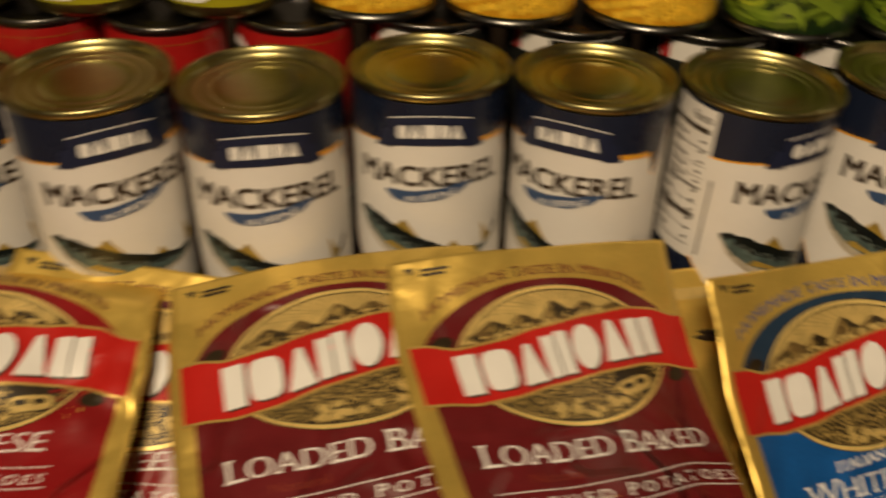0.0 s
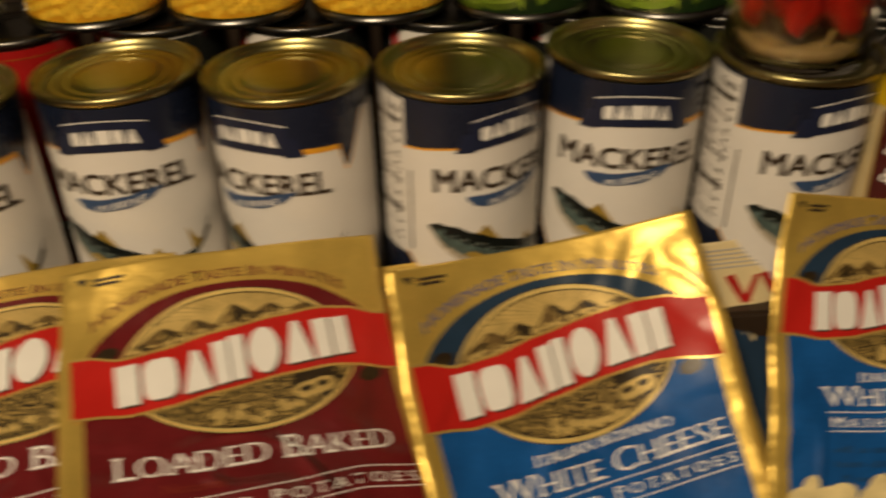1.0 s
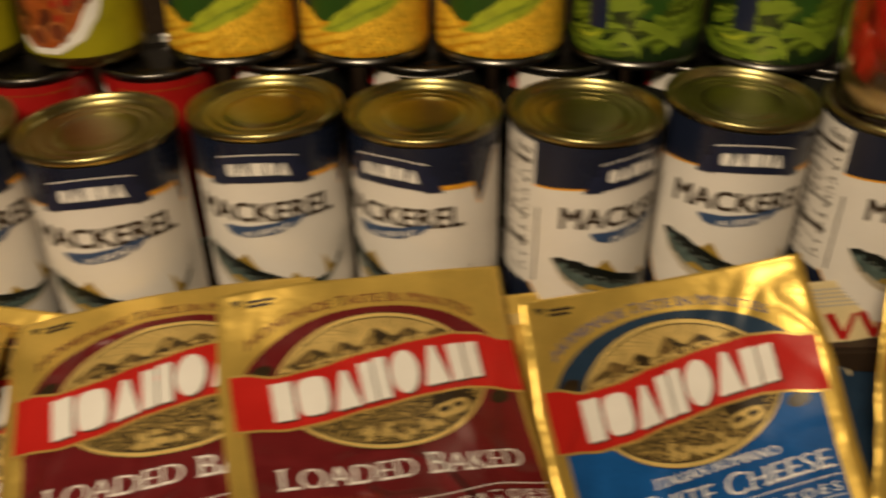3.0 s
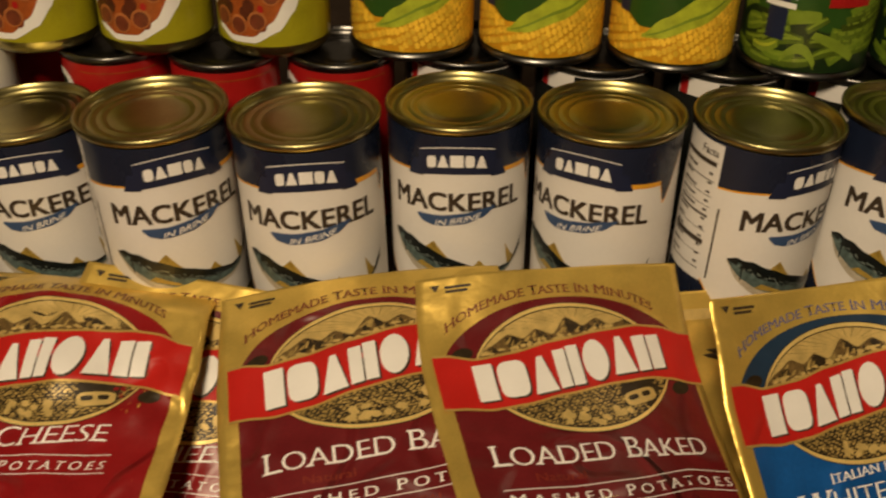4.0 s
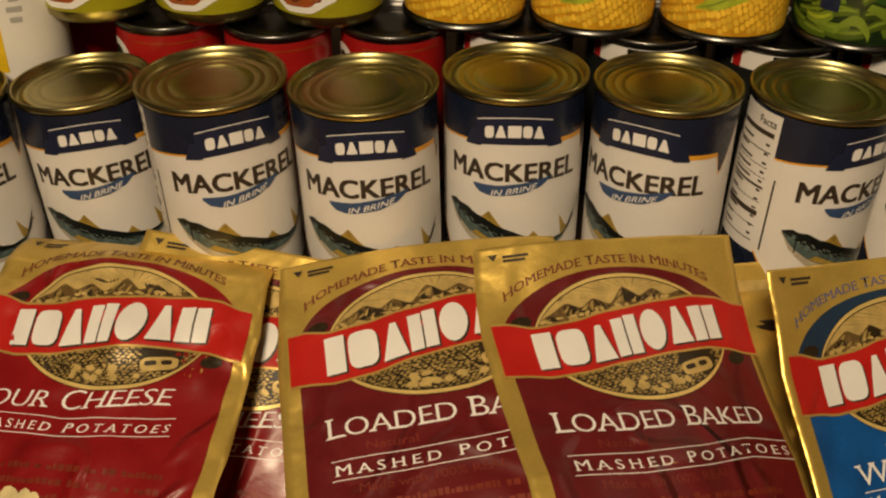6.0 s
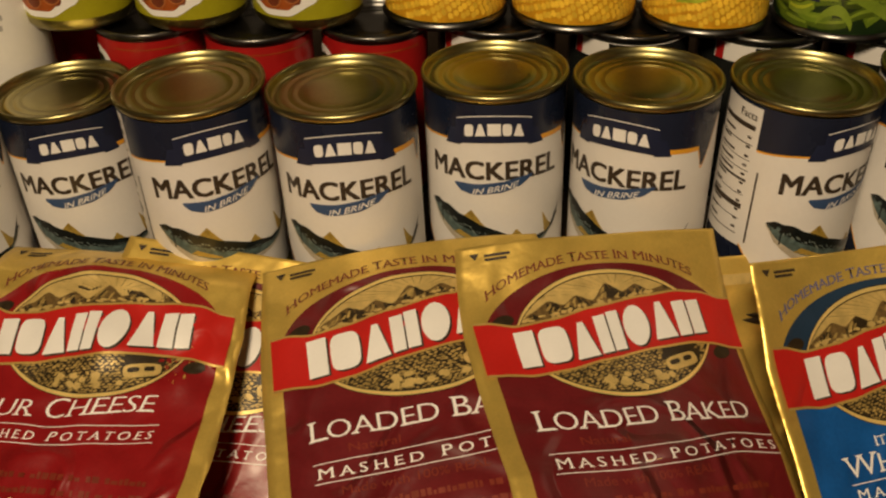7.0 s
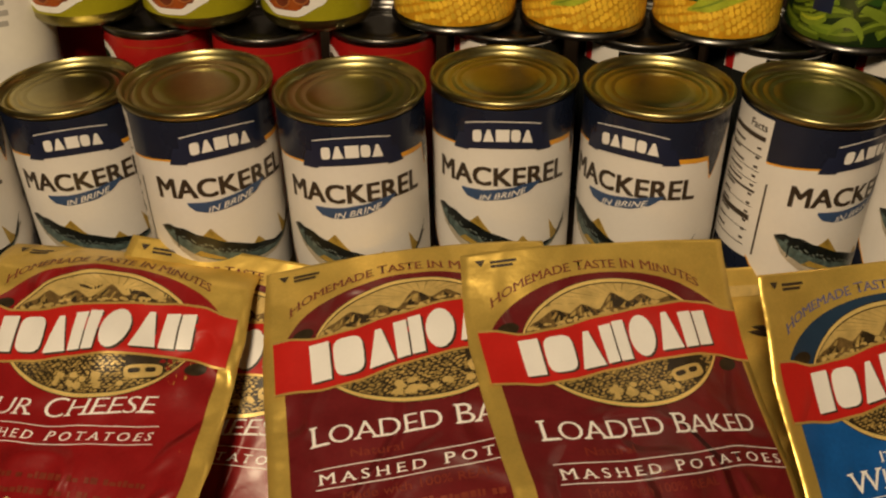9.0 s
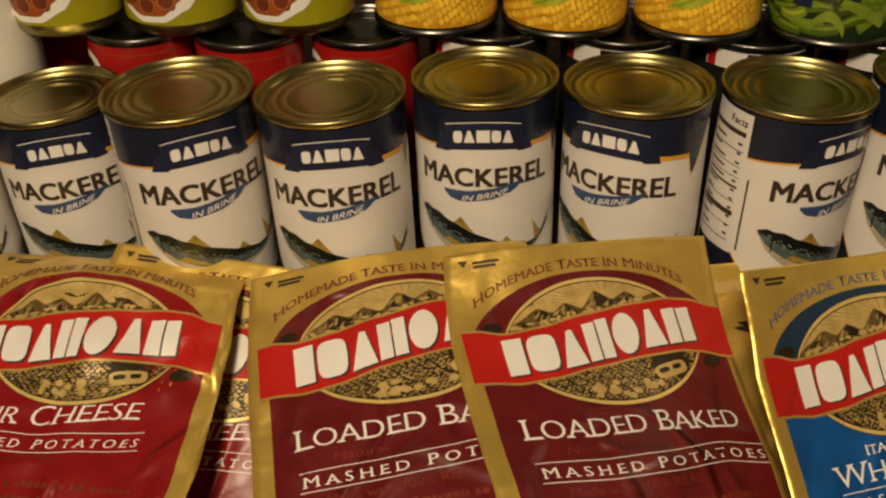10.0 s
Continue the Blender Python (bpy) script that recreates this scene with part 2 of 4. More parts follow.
def glyphs(text, bold, space=1.0, serif=False):
    """Triangles of a text in the built-in font, in a box of width 1 and capital height 1; serif: small capitals with feet."""
    if (text, bold, space, serif) not in TEXTS:
        cu = bpy.data.curves.new("lettering", "FONT")
        cu.body, cu.resolution_u, cu.offset, cu.space_character = text, 3, bold, space + bold
        if serif:
            cu.body = " ".join(w[0] + w[1:].lower() for w in text.split(" "))
            cu.small_caps_scale = 0.88
            for f in cu.body_format:
                f.use_small_caps = True
        ob = bpy.data.objects.new("lettering", cu)
        scene.collection.objects.link(ob)
        bpy.context.view_layer.update()
        me = bpy.data.meshes.new_from_object(ob.evaluated_get(bpy.context.evaluated_depsgraph_get()))
        vs = [(v.co.x, v.co.y) for v in me.vertices]
        fs = [tuple(p.vertices) for p in me.polygons]
        bpy.data.objects.remove(ob)
        bpy.data.curves.remove(cu)
        bpy.data.meshes.remove(me)
        x0, x1 = min(v[0] for v in vs), max(v[0] for v in vs)
        if serif:
            seen = {}
            for f in fs:
                for i in range(len(f)):
                    pair = tuple(sorted((f[i], f[i - 1])))
                    seen[pair] = seen.get(pair, 0) + 1
            for (a, b), times in list(seen.items()):
                (xa, ya), (xb, yb) = sorted((vs[a], vs[b]))
                if times > 1 or abs(ya - yb) > 0.004 or not 0.03 < xb - xa < 0.5:
                    continue
                for level, side in ((0.0, 1), (0.73, -1), (0.73 * 0.88, -1)):
                    if abs(ya - level) < 0.026:
                        k = len(vs)
                        vs += [(xa - 0.070, ya), (xb + 0.070, ya), (xb + 0.062, ya + side * 0.034), (xb, ya + side * 0.075), (xa, ya + side * 0.075), (xa - 0.062, ya + side * 0.034)]
                        fs.append(tuple(range(k, k + 6)))
        TEXTS[text, bold, space, serif] = ([((x - x0) / (x1 - x0), y / 0.73) for x, y in vs], fs)
    return TEXTS[text, bold, space, serif]


def letter(bm, put, text, t0, t1, base, cap, bold=0.0, slant=0.0, space=1.0, serif=False):
    base = base if callable(base) else (lambda t, k=base: k)
    cap = cap if callable(cap) else (lambda t, k=cap: k)
    vs, fs = glyphs(text, bold, space, serif)
    out = []
    for x, y in vs:
        t = t0 + (t1 - t0) * x
        out.append(bm.verts.new(put(t + slant * cap(t) * y, base(t) + cap(t) * y)))
    for f in fs:
        try:
            bm.faces.new([out[i] for i in f])
        except ValueError:
            pass
    return bm


def around(radius):
    """Lays (degrees, height) on an upright cylinder whose face looks to -y at 0 degrees."""
    def put(a, z):
        a = math.radians(a - 90)
        return (radius * math.cos(a), radius * math.sin(a), z)
    return put


def quad_shape(bm, put, pts):
    """A plain patch with given corners, split so that it follows its surface."""
    (ax, ay), (bx, by), (cx, cy), (dx, dy) = pts
    g = []
    n = 4
    for i in range(n + 1):
        w = i / n
        g.append([bm.verts.new(put((ax + (bx - ax) * w) * (1 - v) + (dx + (cx - dx) * w) * v, (ay + (by - ay) * w) * (1 - v) + (dy + (cy - dy) * w) * v)) for v in (0, 0.5, 1)])
    for i in range(n):
        for j in range(2):
            bm.faces.new((g[i][j], g[i + 1][j], g[i + 1][j + 1], g[i][j + 1]))
    return bm


# ---------------------------------------------------------------- the room and its supports
def box_mesh(x0, x1, y0, y1, z0, z1, bevel=0.0):
    bm = bmesh.new()
    bmesh.ops.create_cube(bm, size=1)
    for v in bm.verts:
        v.co = Vector(((x0 + x1) / 2 + v.co.x * (x1 - x0), (y0 + y1) / 2 + v.co.y * (y1 - y0), (z0 + z1) / 2 + v.co.z * (z1 - z0)))
    if bevel:
        bmesh.ops.bevel(bm, geom=bm.edges[:], offset=bevel, segments=2, affect="EDGES")
    return bm


def structure(name, bm, material, label):
    ob = part(name, bm, material, None, label, False)
    ob["kind"] = "structure"
    return ob


ZT = -0.075
structure("floor", box_mesh(-1.8, 2.0, -2.2, 0.72, -0.90, -0.82), FLOOR, "brown wooden floor of the room")
structure("wall_north", box_mesh(-1.8, 2.0, 0.60, 0.70, -0.82, 1.6), WOOD_DARK, "dark panelled wall behind the table")
structure("wall_south", box_mesh(-1.8, 2.0, -2.2, -2.1, -0.82, 1.6), WALL, "plain warm painted wall")
structure("wall_west", box_mesh(-1.8, -1.7, -2.1, 0.60, -0.82, 1.6), WALL, "plain warm painted wall")
structure("wall_east", box_mesh(1.9, 2.0, -2.1, 0.60, -0.82, 1.6), WALL, "plain warm painted wall")
structure("ceiling", box_mesh(-1.8, 2.0, -2.2, 0.70, 1.6, 1.68), CEIL, "pale painted ceiling")
table = thing("table", "brown wooden table under the groceries", "table", m=pose(0.1, 0, ZT))
part("tabletop", box_mesh(-0.9, 0.9, -0.62, 0.45, -0.03, 0, 0.004), TABLE, table, "", False)
for lx in (-0.82, 0.82):
    for ly in (-0.54, 0.38):
        part("leg", box_mesh(lx - 0.03, lx + 0.03, ly - 0.03, ly + 0.03, -0.82 - ZT, -0.03, 0.004), TABLE, table, "", False)


def riser(label, x0, x1, y0, y1, top):
    """A low board on uprights with a back panel."""
    ob = thing("shelf_riser", label, "shelf", m=pose(0, 0, ZT))
    h = top - ZT
    part("board", box_mesh(x0, x1, y0, y1, h - 0.016, h, 0.002), WOOD_DARK, ob, "", False)
    for lx in (x0 + 0.014, (x0 + x1) / 2, x1 - 0.014):
        part("upright", box_mesh(lx - 0.012, lx + 0.012, y0 + 0.019, y1 - 0.01, 0, h - 0.016, 0.002), WOOD_DARK, ob, "", False)
    part("back_panel", box_mesh(x0, x1, y1 - 0.009, y1 - 0.001, 0, h - 0.016), WOOD_DARK, ob, "", False)


riser("low dark wooden riser under the rows of cans", -0.192, 0.72, -0.060, 0.17, 0.0)
riser("dark wooden riser under the back cans and bottle", -0.52, -0.194, 0.060, 0.17, 0.0)
riser("lower dark wooden riser under the end cans", -0.52, -0.194, -0.060, 0.059, -0.0223)


# ---------------------------------------------------------------- cans
def lid_profile(r, h, deep=0.0048):
    """Seamed rim, countersink and pressed rings of a can end."""
    p = [(r - 0.0022, h - 0.0046), (r - 0.0004, h - 0.0036), (r, h - 0.0022), (r - 0.0001, h - 0.0008), (r - 0.0007, h - 0.0001), (r - 0.0014, h),
         (r - 0.0021, h - 0.0004), (r - 0.0026, h - deep * 0.6), (r - 0.0032, h - deep), (r - 0.0044, h - deep - 0.0003), (r - 0.0054, h - deep + 0.0002),
         (r - 0.0062, h - deep + 0.0012), (r - 0.0075, h - deep + 0.0013)]
    for k, (f, d) in enumerate(((0.735, 0.0013), (0.715, 0.0009), (0.695, 0.0009), (0.675, 0.0012), (0.60, 0.0012), (0.58, 0.0009), (0.555, 0.0009), (0.535, 0.0012), (0.40, 0.0013), (0.2, 0.0013), (0.0, 0.0013))):
        p.append((r * f, h - deep + d))
    return p


def base_profile(r):
    return [(0, 0.0035), (r * 0.7, 0.0035), (r - 0.004, 0.003), (r - 0.003, 0.0004), (r - 0.0015, 0), (r, 0.0008), (r, 0.0030), (r - 0.0018, 0.0044)]


def can_shell(can, r, h, rim, foot, rb):
    part("lid", lathe(lid_profile(r, h)), rim, can)
    part("body", lathe([(rb - 0.0002, 0.0040), (rb - 0.0002, 0.02), (rb - 0.0002, h * 0.5), (rb - 0.0002, h - 0.0045)]), foot, can)
    part("base_end", lathe(base_profile(r)), foot, can)


def wordmark(name, parent, material, put, t0, t1, base, cap, widths, kinds, label=""):
    """Plain shapes standing where a brand's name stands: bars, wedges, discs and blocks."""
    base = base if callable(base) else (lambda t, k=base: k)
    cap = cap if callable(cap) else (lambda t, k=cap: k)
    total = sum(widths)
    t = t0
    for w, kind in zip(widths, kinds):
        a, b = t + (t1 - t0) * 0.06 * w / total, t + (t1 - t0) * 0.94 * w / total
        m = (a + b) / 2
        h, y = cap(m), base(m)
        tilt = (base(b) - base(a)) / (b - a)
        P = lambda x, v: put(x, y + tilt * (x - m) + h * v)
        bm = bmesh.new()
        if kind == "bar":
            quad_shape(bm, P, ((a, 0), (b, 0), (b, 1), (a, 1)))
        elif kind == "wedge":
            q = (b - a) * 0.38
            quad_shape(bm, P, ((a, 0), (b, 0), (b - q, 1), (a + q, 1)))
        elif kind == "disc":
            blob(bm, P, m, 0.5, (b - a) / 2, 0.52, 0, 18)
        elif kind == "round":
            blob(bm, P, m, 0.5, (b - a) / 2, 0.5, 0, 18, 0.55)
        part(name, bm, material, parent, label)
        t += (t1 - t0) * w / total


def mackerel_can():
    r, h, rb = 0.0384, 0.112, 0.0367
    can = thing("mackerel_can", "tall tin of mackerel with navy and white paper label, gold lid", "tin can", "row of mackerel cans")
    can_shell(can, r, h, TIN_GOLD, TIN_GOLD, rb)
    label = part("label", lathe([(rb + 0.0002, 0.0052), (rb + 0.0003, 0.03), (rb + 0.0003, 0.08), (rb + 0.0002, 0.1060)], 96), PAPER, can, "white paper label")
    on = lambda k: around(rb + 0.0003 + 0.00012 * k)
    low = curve_at([(-180, 0.0835), (-84, 0.0835), (-80, 0.0838), (-40, 0.0866), (0, 0.0900), (40, 0.0874), (66, 0.0862), (71, 0.0732), (92, 0.0975), (180, 0.0975)])
    bm = bmesh.new()
    strip(bm, on(1.5), -180, 180, low, 0.1072, 180, 3)
    part("navy_band", bm, NAVY, label)
    bm = bmesh.new()
    strip(bm, on(1), -80, 66, lambda t: low(t) - 0.0011, low, 60, 1)
    strip(bm, on(1.2), 36, 68, lambda t: low(t) - 0.0026, low, 16, 1)
    strip(bm, on(1), 68, 92, lambda t: low(t) - 0.0014, low, 20, 1)
    part("orange_line", bm, ORANGE, label)
    bm = bmesh.new()
    strip(bm, on(1), -82, -52, lambda t: 0.029 - (t + 82) / 30 * 0.0245, lambda t: 0.0302 - (t + 82) / 30 * 0.0245, 16, 1)
    part("orange_edge", bm, ORANGE, label)
    bm = bmesh.new()
    strip(bm, on(1), -128, -52, 0.0053, lambda t: 0.029 - max(0, t + 82) / 30 * 0.0240, 40, 2)
    part("navy_sweep", bm, NAVY, label)
    bm = bmesh.new()
    strip(bm, on(3), -31, 31, lambda t: 0.0868 - 0.0022 * (t / 31) ** 2, lambda t: 0.1022 - 0.0030 * (t / 31) ** 2, 24, 2)
    quad_shape(bm, on(2.4), ((-41, 0.0838), (-27, 0.0842), (-27, 0.0935), (-36, 0.0930)))
    quad_shape(bm, on(2.4), ((27, 0.0842), (41, 0.0838), (36, 0.0930), (27, 0.0935)))
    part("banner", bm, BANNER, label)
    bm = bmesh.new()
    strip(bm, on(4), -30, 30, lambda t: 0.1014 - 0.0030 * (t / 31) ** 2, lambda t: 0.1019 - 0.0030 * (t / 31) ** 2, 24, 1)
    part("banner_line", bm, WHITE, label)
    wordmark("brand_shape", label, WHITE, on(4), -24, 24, lambda t: 0.0908 - 0.0026 * (t / 30) ** 2, 0.0066, (0.9, 1.05, 1.25, 0.9, 1.05), ("round", "wedge", "bar", "round", "wedge"), "plain white brand shape")
    bm = bmesh.new()
    for k, (da, dz) in enumerate(((-0.7, -0.0003), (0.7, -0.0003), (-0.7, 0.0003), (0.7, 0.0003), (0, 0))):
        letter(bm, on(2 + 0.15 * k), "MACKEREL", -56 + da, 56 + da, lambda t: 0.0638 + dz + 0.0020 * (1 - (t / 57) ** 2), lambda t: 0.0106 + 0.0016 * (t / 56) ** 2)
    part("lettering", bm, INK, label, "dark product name MACKEREL")
    bm = bmesh.new()
    strip(bm, on(3.4), -33, 31, curve_at([(-33, 0.0610), (-28, 0.0577), (-18, 0.0564), (5, 0.0582), (20, 0.0612), (31, 0.0658)]), curve_at([(-33, 0.0624), (-15, 0.0628), (5, 0.0645), (20, 0.0664), (31, 0.0672)]), 24, 2)
    part("ribbon", bm, SWOOSH, label, "blue ribbon under the name")
    bm = bmesh.new()
    letter(bm, on(4.4), "IN BRINE", -18, 18, lambda t: 0.0587 + 0.00013 * t, 0.0037, 0.006, 500.0)
    part("ribbon_lettering", bm, WHITE, label)
    course = curve_at([(-61, 0.0468), (-45, 0.0408), (-28, 0.0358), (-8, 0.0313), (14, 0.0278), (34, 0.0266), (46, 0.0282), (55, 0.0325), (61, 0.0368)])
    mid = lambda t: course(t) - 0.0014
    half = curve_at([(-61, 0.0008), (-52, 0.0058), (-38, 0.0086), (-20, 0.0086), (0, 0.0071), (20, 0.0050), (38, 0.0027), (50, 0.0013), (63, 0.0008)])
    bm = bmesh.new()
    strip(bm, on(2.2), -61, 63, lambda t: mid(t) - half(t) * 1.1, lambda t: mid(t) - half(t) * 0.2, 44, 2)
    part("fish_belly", bm, FISH_BELLY, label)
    bm = bmesh.new()
    strip(bm, on(2.6), -60, 60, lambda t: mid(t) - half(t) * 0.62, lambda t: mid(t) + half(t) * 0.45, 44, 2)
    blob(bm, on(3.2), -51, 0.0440, 2.2, 0.0012)
    part("fish_side", bm, FISH_SIDE, label)
    bm = bmesh.new()
    strip(bm, on(3), -61, 63, lambda t: mid(t) + half(t) * 0.15, lambda t: mid(t) + half(t) * 1.0, 44, 2)
    quad_shape(bm, on(3), ((49, 0.0290), (56, 0.0310), (65, 0.0420), (60, 0.0380)))
    blob(bm, on(4), -53, 0.0443, 1.0, 0.0007)
    strip(bm, on(3.6), -48.6, -47.4, 0.0345, 0.0455, 2, 4)
    part("fish_back", bm, FISH_BACK, label, "dark printed mackerel")
    bm = bmesh.new()
    fleck = random.Random(3)
    for k in range(46):
        t = -50 + 2.1 * k
        for w in (0.30,):
            blob(bm, on(3.5), t + fleck.uniform(-0.6, 0.6), mid(t) + half(t) * (w + fleck.uniform(-0.12, 0.12)), fleck.uniform(0.35, 0.7), half(t) * fleck.uniform(0.06, 0.13), 0.5, 6, 1.0, DEG)
    part("fish_fleck", bm, FISH_FLECK, label, "pale flecks along the fish", kind="stuff")
    bm = bmesh.new()
    quad_shape(bm, on(2.4), ((-27, 0.0420), (-7, 0.0370), (-11, 0.0400), (-19, 0.0470)))
    quad_shape(bm, on(2.4), ((12, 0.0310), (26, 0.0290), (24, 0.0305), (18, 0.0355)))
    quad_shape(bm, on(3.3), ((-36, 0.0310), (-10, 0.0268), (-12, 0.0285), (-30, 0.0335)))
    quad_shape(bm, on(2.4), ((45, 0.0275), (55, 0.0300), (49, 0.0340), (42, 0.0415)))
    part("fin", bm, FIN, label, "yellow fins")
    # facts panel on the flank
    bm = bmesh.new()
    strip(bm, on(2.4), -126, -80, 0.0268, 0.1058, 24, 3)
    part("facts_panel", bm, PAPER, label, "white facts panel")
    bm = bmesh.new()
    for z, w in ((0.0930, 0.0026), (0.0845, 0.0006), (0.0760, 0.0004), (0.0700, 0.0004), (0.0640, 0.0014), (0.0560, 0.0004), (0.0480, 0.0030), (0.0420, 0.0004), (0.0330, 0.0006)):
        strip(bm, on(3.2), -124, -84, z, z + w, 16, 1)
    rnd = random.Random(4)
    for k in range(11):
        z = 0.036 + k * 0.0052
        strip(bm, on(3.2), -122, -122 + rnd.uniform(10, 24), z, z + 0.0013, 8, 1)
        strip(bm, on(3.2), -90, -86, z, z + 0.0013, 3, 1)
    strip(bm, on(3.2), -76, -74.4, 0.030, 0.072, 3, 6)
    part("facts_print", bm, INK, label, "small dark print bars")
    bm = bmesh.new()
    letter(bm, on(3.4), "Facts", -101, -84, 0.0985, 0.0042, 0.02)
    part("facts_lettering", bm, INK, label)
    return can


# place, height, way that the label faces, lean to the side and to the back
CANS = [
    (-0.3067, 0.0, -0.0205, -70.0, -3.0, 0.0),
    (-0.2328, 0.0205, -0.0201, -73.3, -3.3, 0.1),
    (-0.1524, -0.0159, 0.0017, -62.4, -2.3, -1.0),
    (-0.075, -0.0204, 0.0017, -83.7, -2.4, 0.4),
    (0.0005, 0.0, 0.0012, -91.4, -1.5, 1.0),
    (0.0771, -0.007, 0.0007, -117.8, -0.7, 0.8),
    (0.1539, -0.009, 0.0006, -56.6, 0.8, 0.3),
    (0.2301, 0.0003, 0.0016, -93.0, 2.3, 0.5),
    (0.307, -0.0095, 0.0013, -66.3, 1.8, -0.6),
]
first = None
for cx, cy, cz, face, lx, ly in CANS:
    m = pose(cx, cy, cz) @ Matrix.Rotation(radians(lx), 4, "Y") @ Matrix.Rotation(radians(-ly), 4, "X") @ Matrix.Rotation(radians(face + 90), 4, "Z")
    if first is None:
        first = mackerel_can()
        first.matrix_world = m
    else:
        copy_thing(first, m)


def plain_label(can, rb, h, material, label):
    return part("label", lathe([(rb + 0.0002, 0.0052), (rb + 0.0003, h * 0.3), (rb + 0.0003, h * 0.7), (rb + 0.0002, h - 0.0052)], 80), material, can, label)


def dumpling_can():
    r, h, rb = 0.0362, 0.110, 0.0362 - 0.0018
    can = thing("dumplings_can", "tin of dumplings and chicken with maroon and yellow label, steel lid", "tin can", "dumplings cans")
    can_shell(can, r, h, TIN_GREY, TIN_GREY, rb)
    label = plain_label(can, rb, h, LABEL_CREAM, "cream and maroon paper label")
    on = lambda k: around(rb + 0.0003 + 0.00012 * k)
    bm = bmesh.new()
    strip(bm, on(1.2), -180, 180, lambda t: 0.0885 + 0.004 * math.cos(math.radians(t)), 0.1065, 90, 2)
    part("yellow_band", bm, LABEL_YELLOW, label)
    bm = bmesh.new()
    strip(bm, on(1.2), -52, 58, 0.016, lambda t: 0.0875 + 0.004 * math.cos(math.radians(t)), 48, 4)
    part("maroon_panel", bm, LABEL_MAROON, label)
    bm = bmesh.new()
    for a in (-54, 58):
        strip(bm, on(1.4), a, a + 2, 0.016, 0.088, 3, 6)
    strip(bm, on(3), -44, 24, 0.0818, 0.0832, 24, 1)
    strip(bm, on(3), -44, 24, 0.0985, 0.0999, 24, 1)
    for a in (-45, 23):
        strip(bm, on(3), a, a + 1.6, 0.0818, 0.0999, 2, 3)
    part("gold_border", bm, GOLD_PRINT, label)
    bm = bmesh.new()
    strip(bm, on(2), -44, 24, 0.0820, 0.0997, 24, 2)
    part("cartouche", bm, LABEL_CREAM, label)
    wordmark("brand_shape", label, INK, on(3), -40, 20, 0.0925, 0.0052, (1, 1, 1, 1, 1, .6, 1, 1, 1, 1, 1), ("bar", "disc", "bar", "wedge", "bar", "bar", "disc", "bar", "bar", "bar", "bar"))
    wordmark("brand_shape", label, INK, on(3), -36, -4, 0.0842, 0.0052, (1, 1, 1, 1, 1), ("bar", "disc", "disc", "bar", "bar"))
    bm = bmesh.new()
    rnd = random.Random(2)
    for k in range(9):
        blob(bm, on(4), -6 + rnd.uniform(-8, 8), 0.0995 + rnd.uniform(-0.003, 0.003), 4.0, 0.0016, rnd.uniform(0, 3), 10, 1.0, DEG)
    part("leaf_mark", bm, TOMATO, label, "orange leaf print")
    bm = bmesh.new()
    for k, da in enumerate((-0.6, 0.6)):
        letter(bm, on(2.4 + 0.2 * k), "Dumplings", -44 + da, 34 + da, 0.0700, 0.0102, -0.006, 550.0)
        letter(bm, on(2.4 + 0.2 * k), "& Chicken", -44 + da, 30 + da, 0.0562, 0.0102, -0.006, 550.0)
    part("lettering", bm, WHITE, label, "white product name")
    bm = bmesh.new()
    for k in range(12):
        blob(bm, on(2.4), rnd.uniform(-40, 45), rnd.uniform(0.018, 0.045), rnd.uniform(7, 11), rnd.uniform(0.004, 0.006), rnd.uniform(0, 3), 14, 1.0, DEG)
    part("food_print", bm, SAUSAGE_CUT, label, "brown printed food", kind="stuff")
    return can


d1 = dumpling_can()
d1.matrix_world = pose(0.3790, -0.0215, 0, 0, 0, -20)
copy_thing(d1, pose(0.3790 + 2 * 0.0362 + 0.001, -0.0215 - 0.012, 0, 0, 0, -8))


def low_can(r, h, style):
    """The cans of the lower back row, of which the tops and upper labels show."""
    rb = r - 0.0016
    if style == "red":
        can = thing("red_can", "red-labelled tin can with dark lid in the back row", "tin can", "lower back row of cans")
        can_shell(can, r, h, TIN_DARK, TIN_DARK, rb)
        label = plain_label(can, rb, h, LABEL_RED, "red paper label")
        on = lambda k: around(rb + 0.0003 + 0.00012 * k)
        bm = bmesh.new()
        blob(bm, on(1.5), -52, 0.088, 22, 0.0105, 0, 24)
        part("white_oval", bm, WHITE, label)
        bm = bmesh.new()
        blob(bm, on(2.5), -52, 0.090, 10, 0.0040)
        part("green_print", bm, LABEL_DARKGREEN, label)
        bm = bmesh.new()
        strip(bm, on(1.5), -20, 70, 0.1000, 0.1006, 30, 1)
        part("orange_line", bm, TOMATO, label)
    else:
        can = thing("white_label_can", "white and red labelled tin can with dark lid", "tin can", "lower back row of cans")
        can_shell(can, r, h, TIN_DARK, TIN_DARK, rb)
        label = plain_label(can, rb, h, PAPER, "white paper label")
        on = lambda k: around(rb + 0.0003 + 0.00012 * k)
        bm = bmesh.new()
        strip(bm, on(1.2), -60, -51, 0.0055, 0.1045, 8, 6)
        part("red_stripe", bm, LABEL_RED, label)
        bm = bmesh.new()
        strip(bm, on(1.2), -22, 180, 0.0055, 0.1045, 60, 6)
        strip(bm, on(1.2), -180, -61, 0.0055, 0.1045, 40, 6)
        # lower white blacked out too: shade between the cans, put into the colour
        strip(bm, on(1.3), -62, -20, 0.0055, 0.0945, 20, 4)
        part("black_panel", bm, BLACK_FILM, label)
    return can


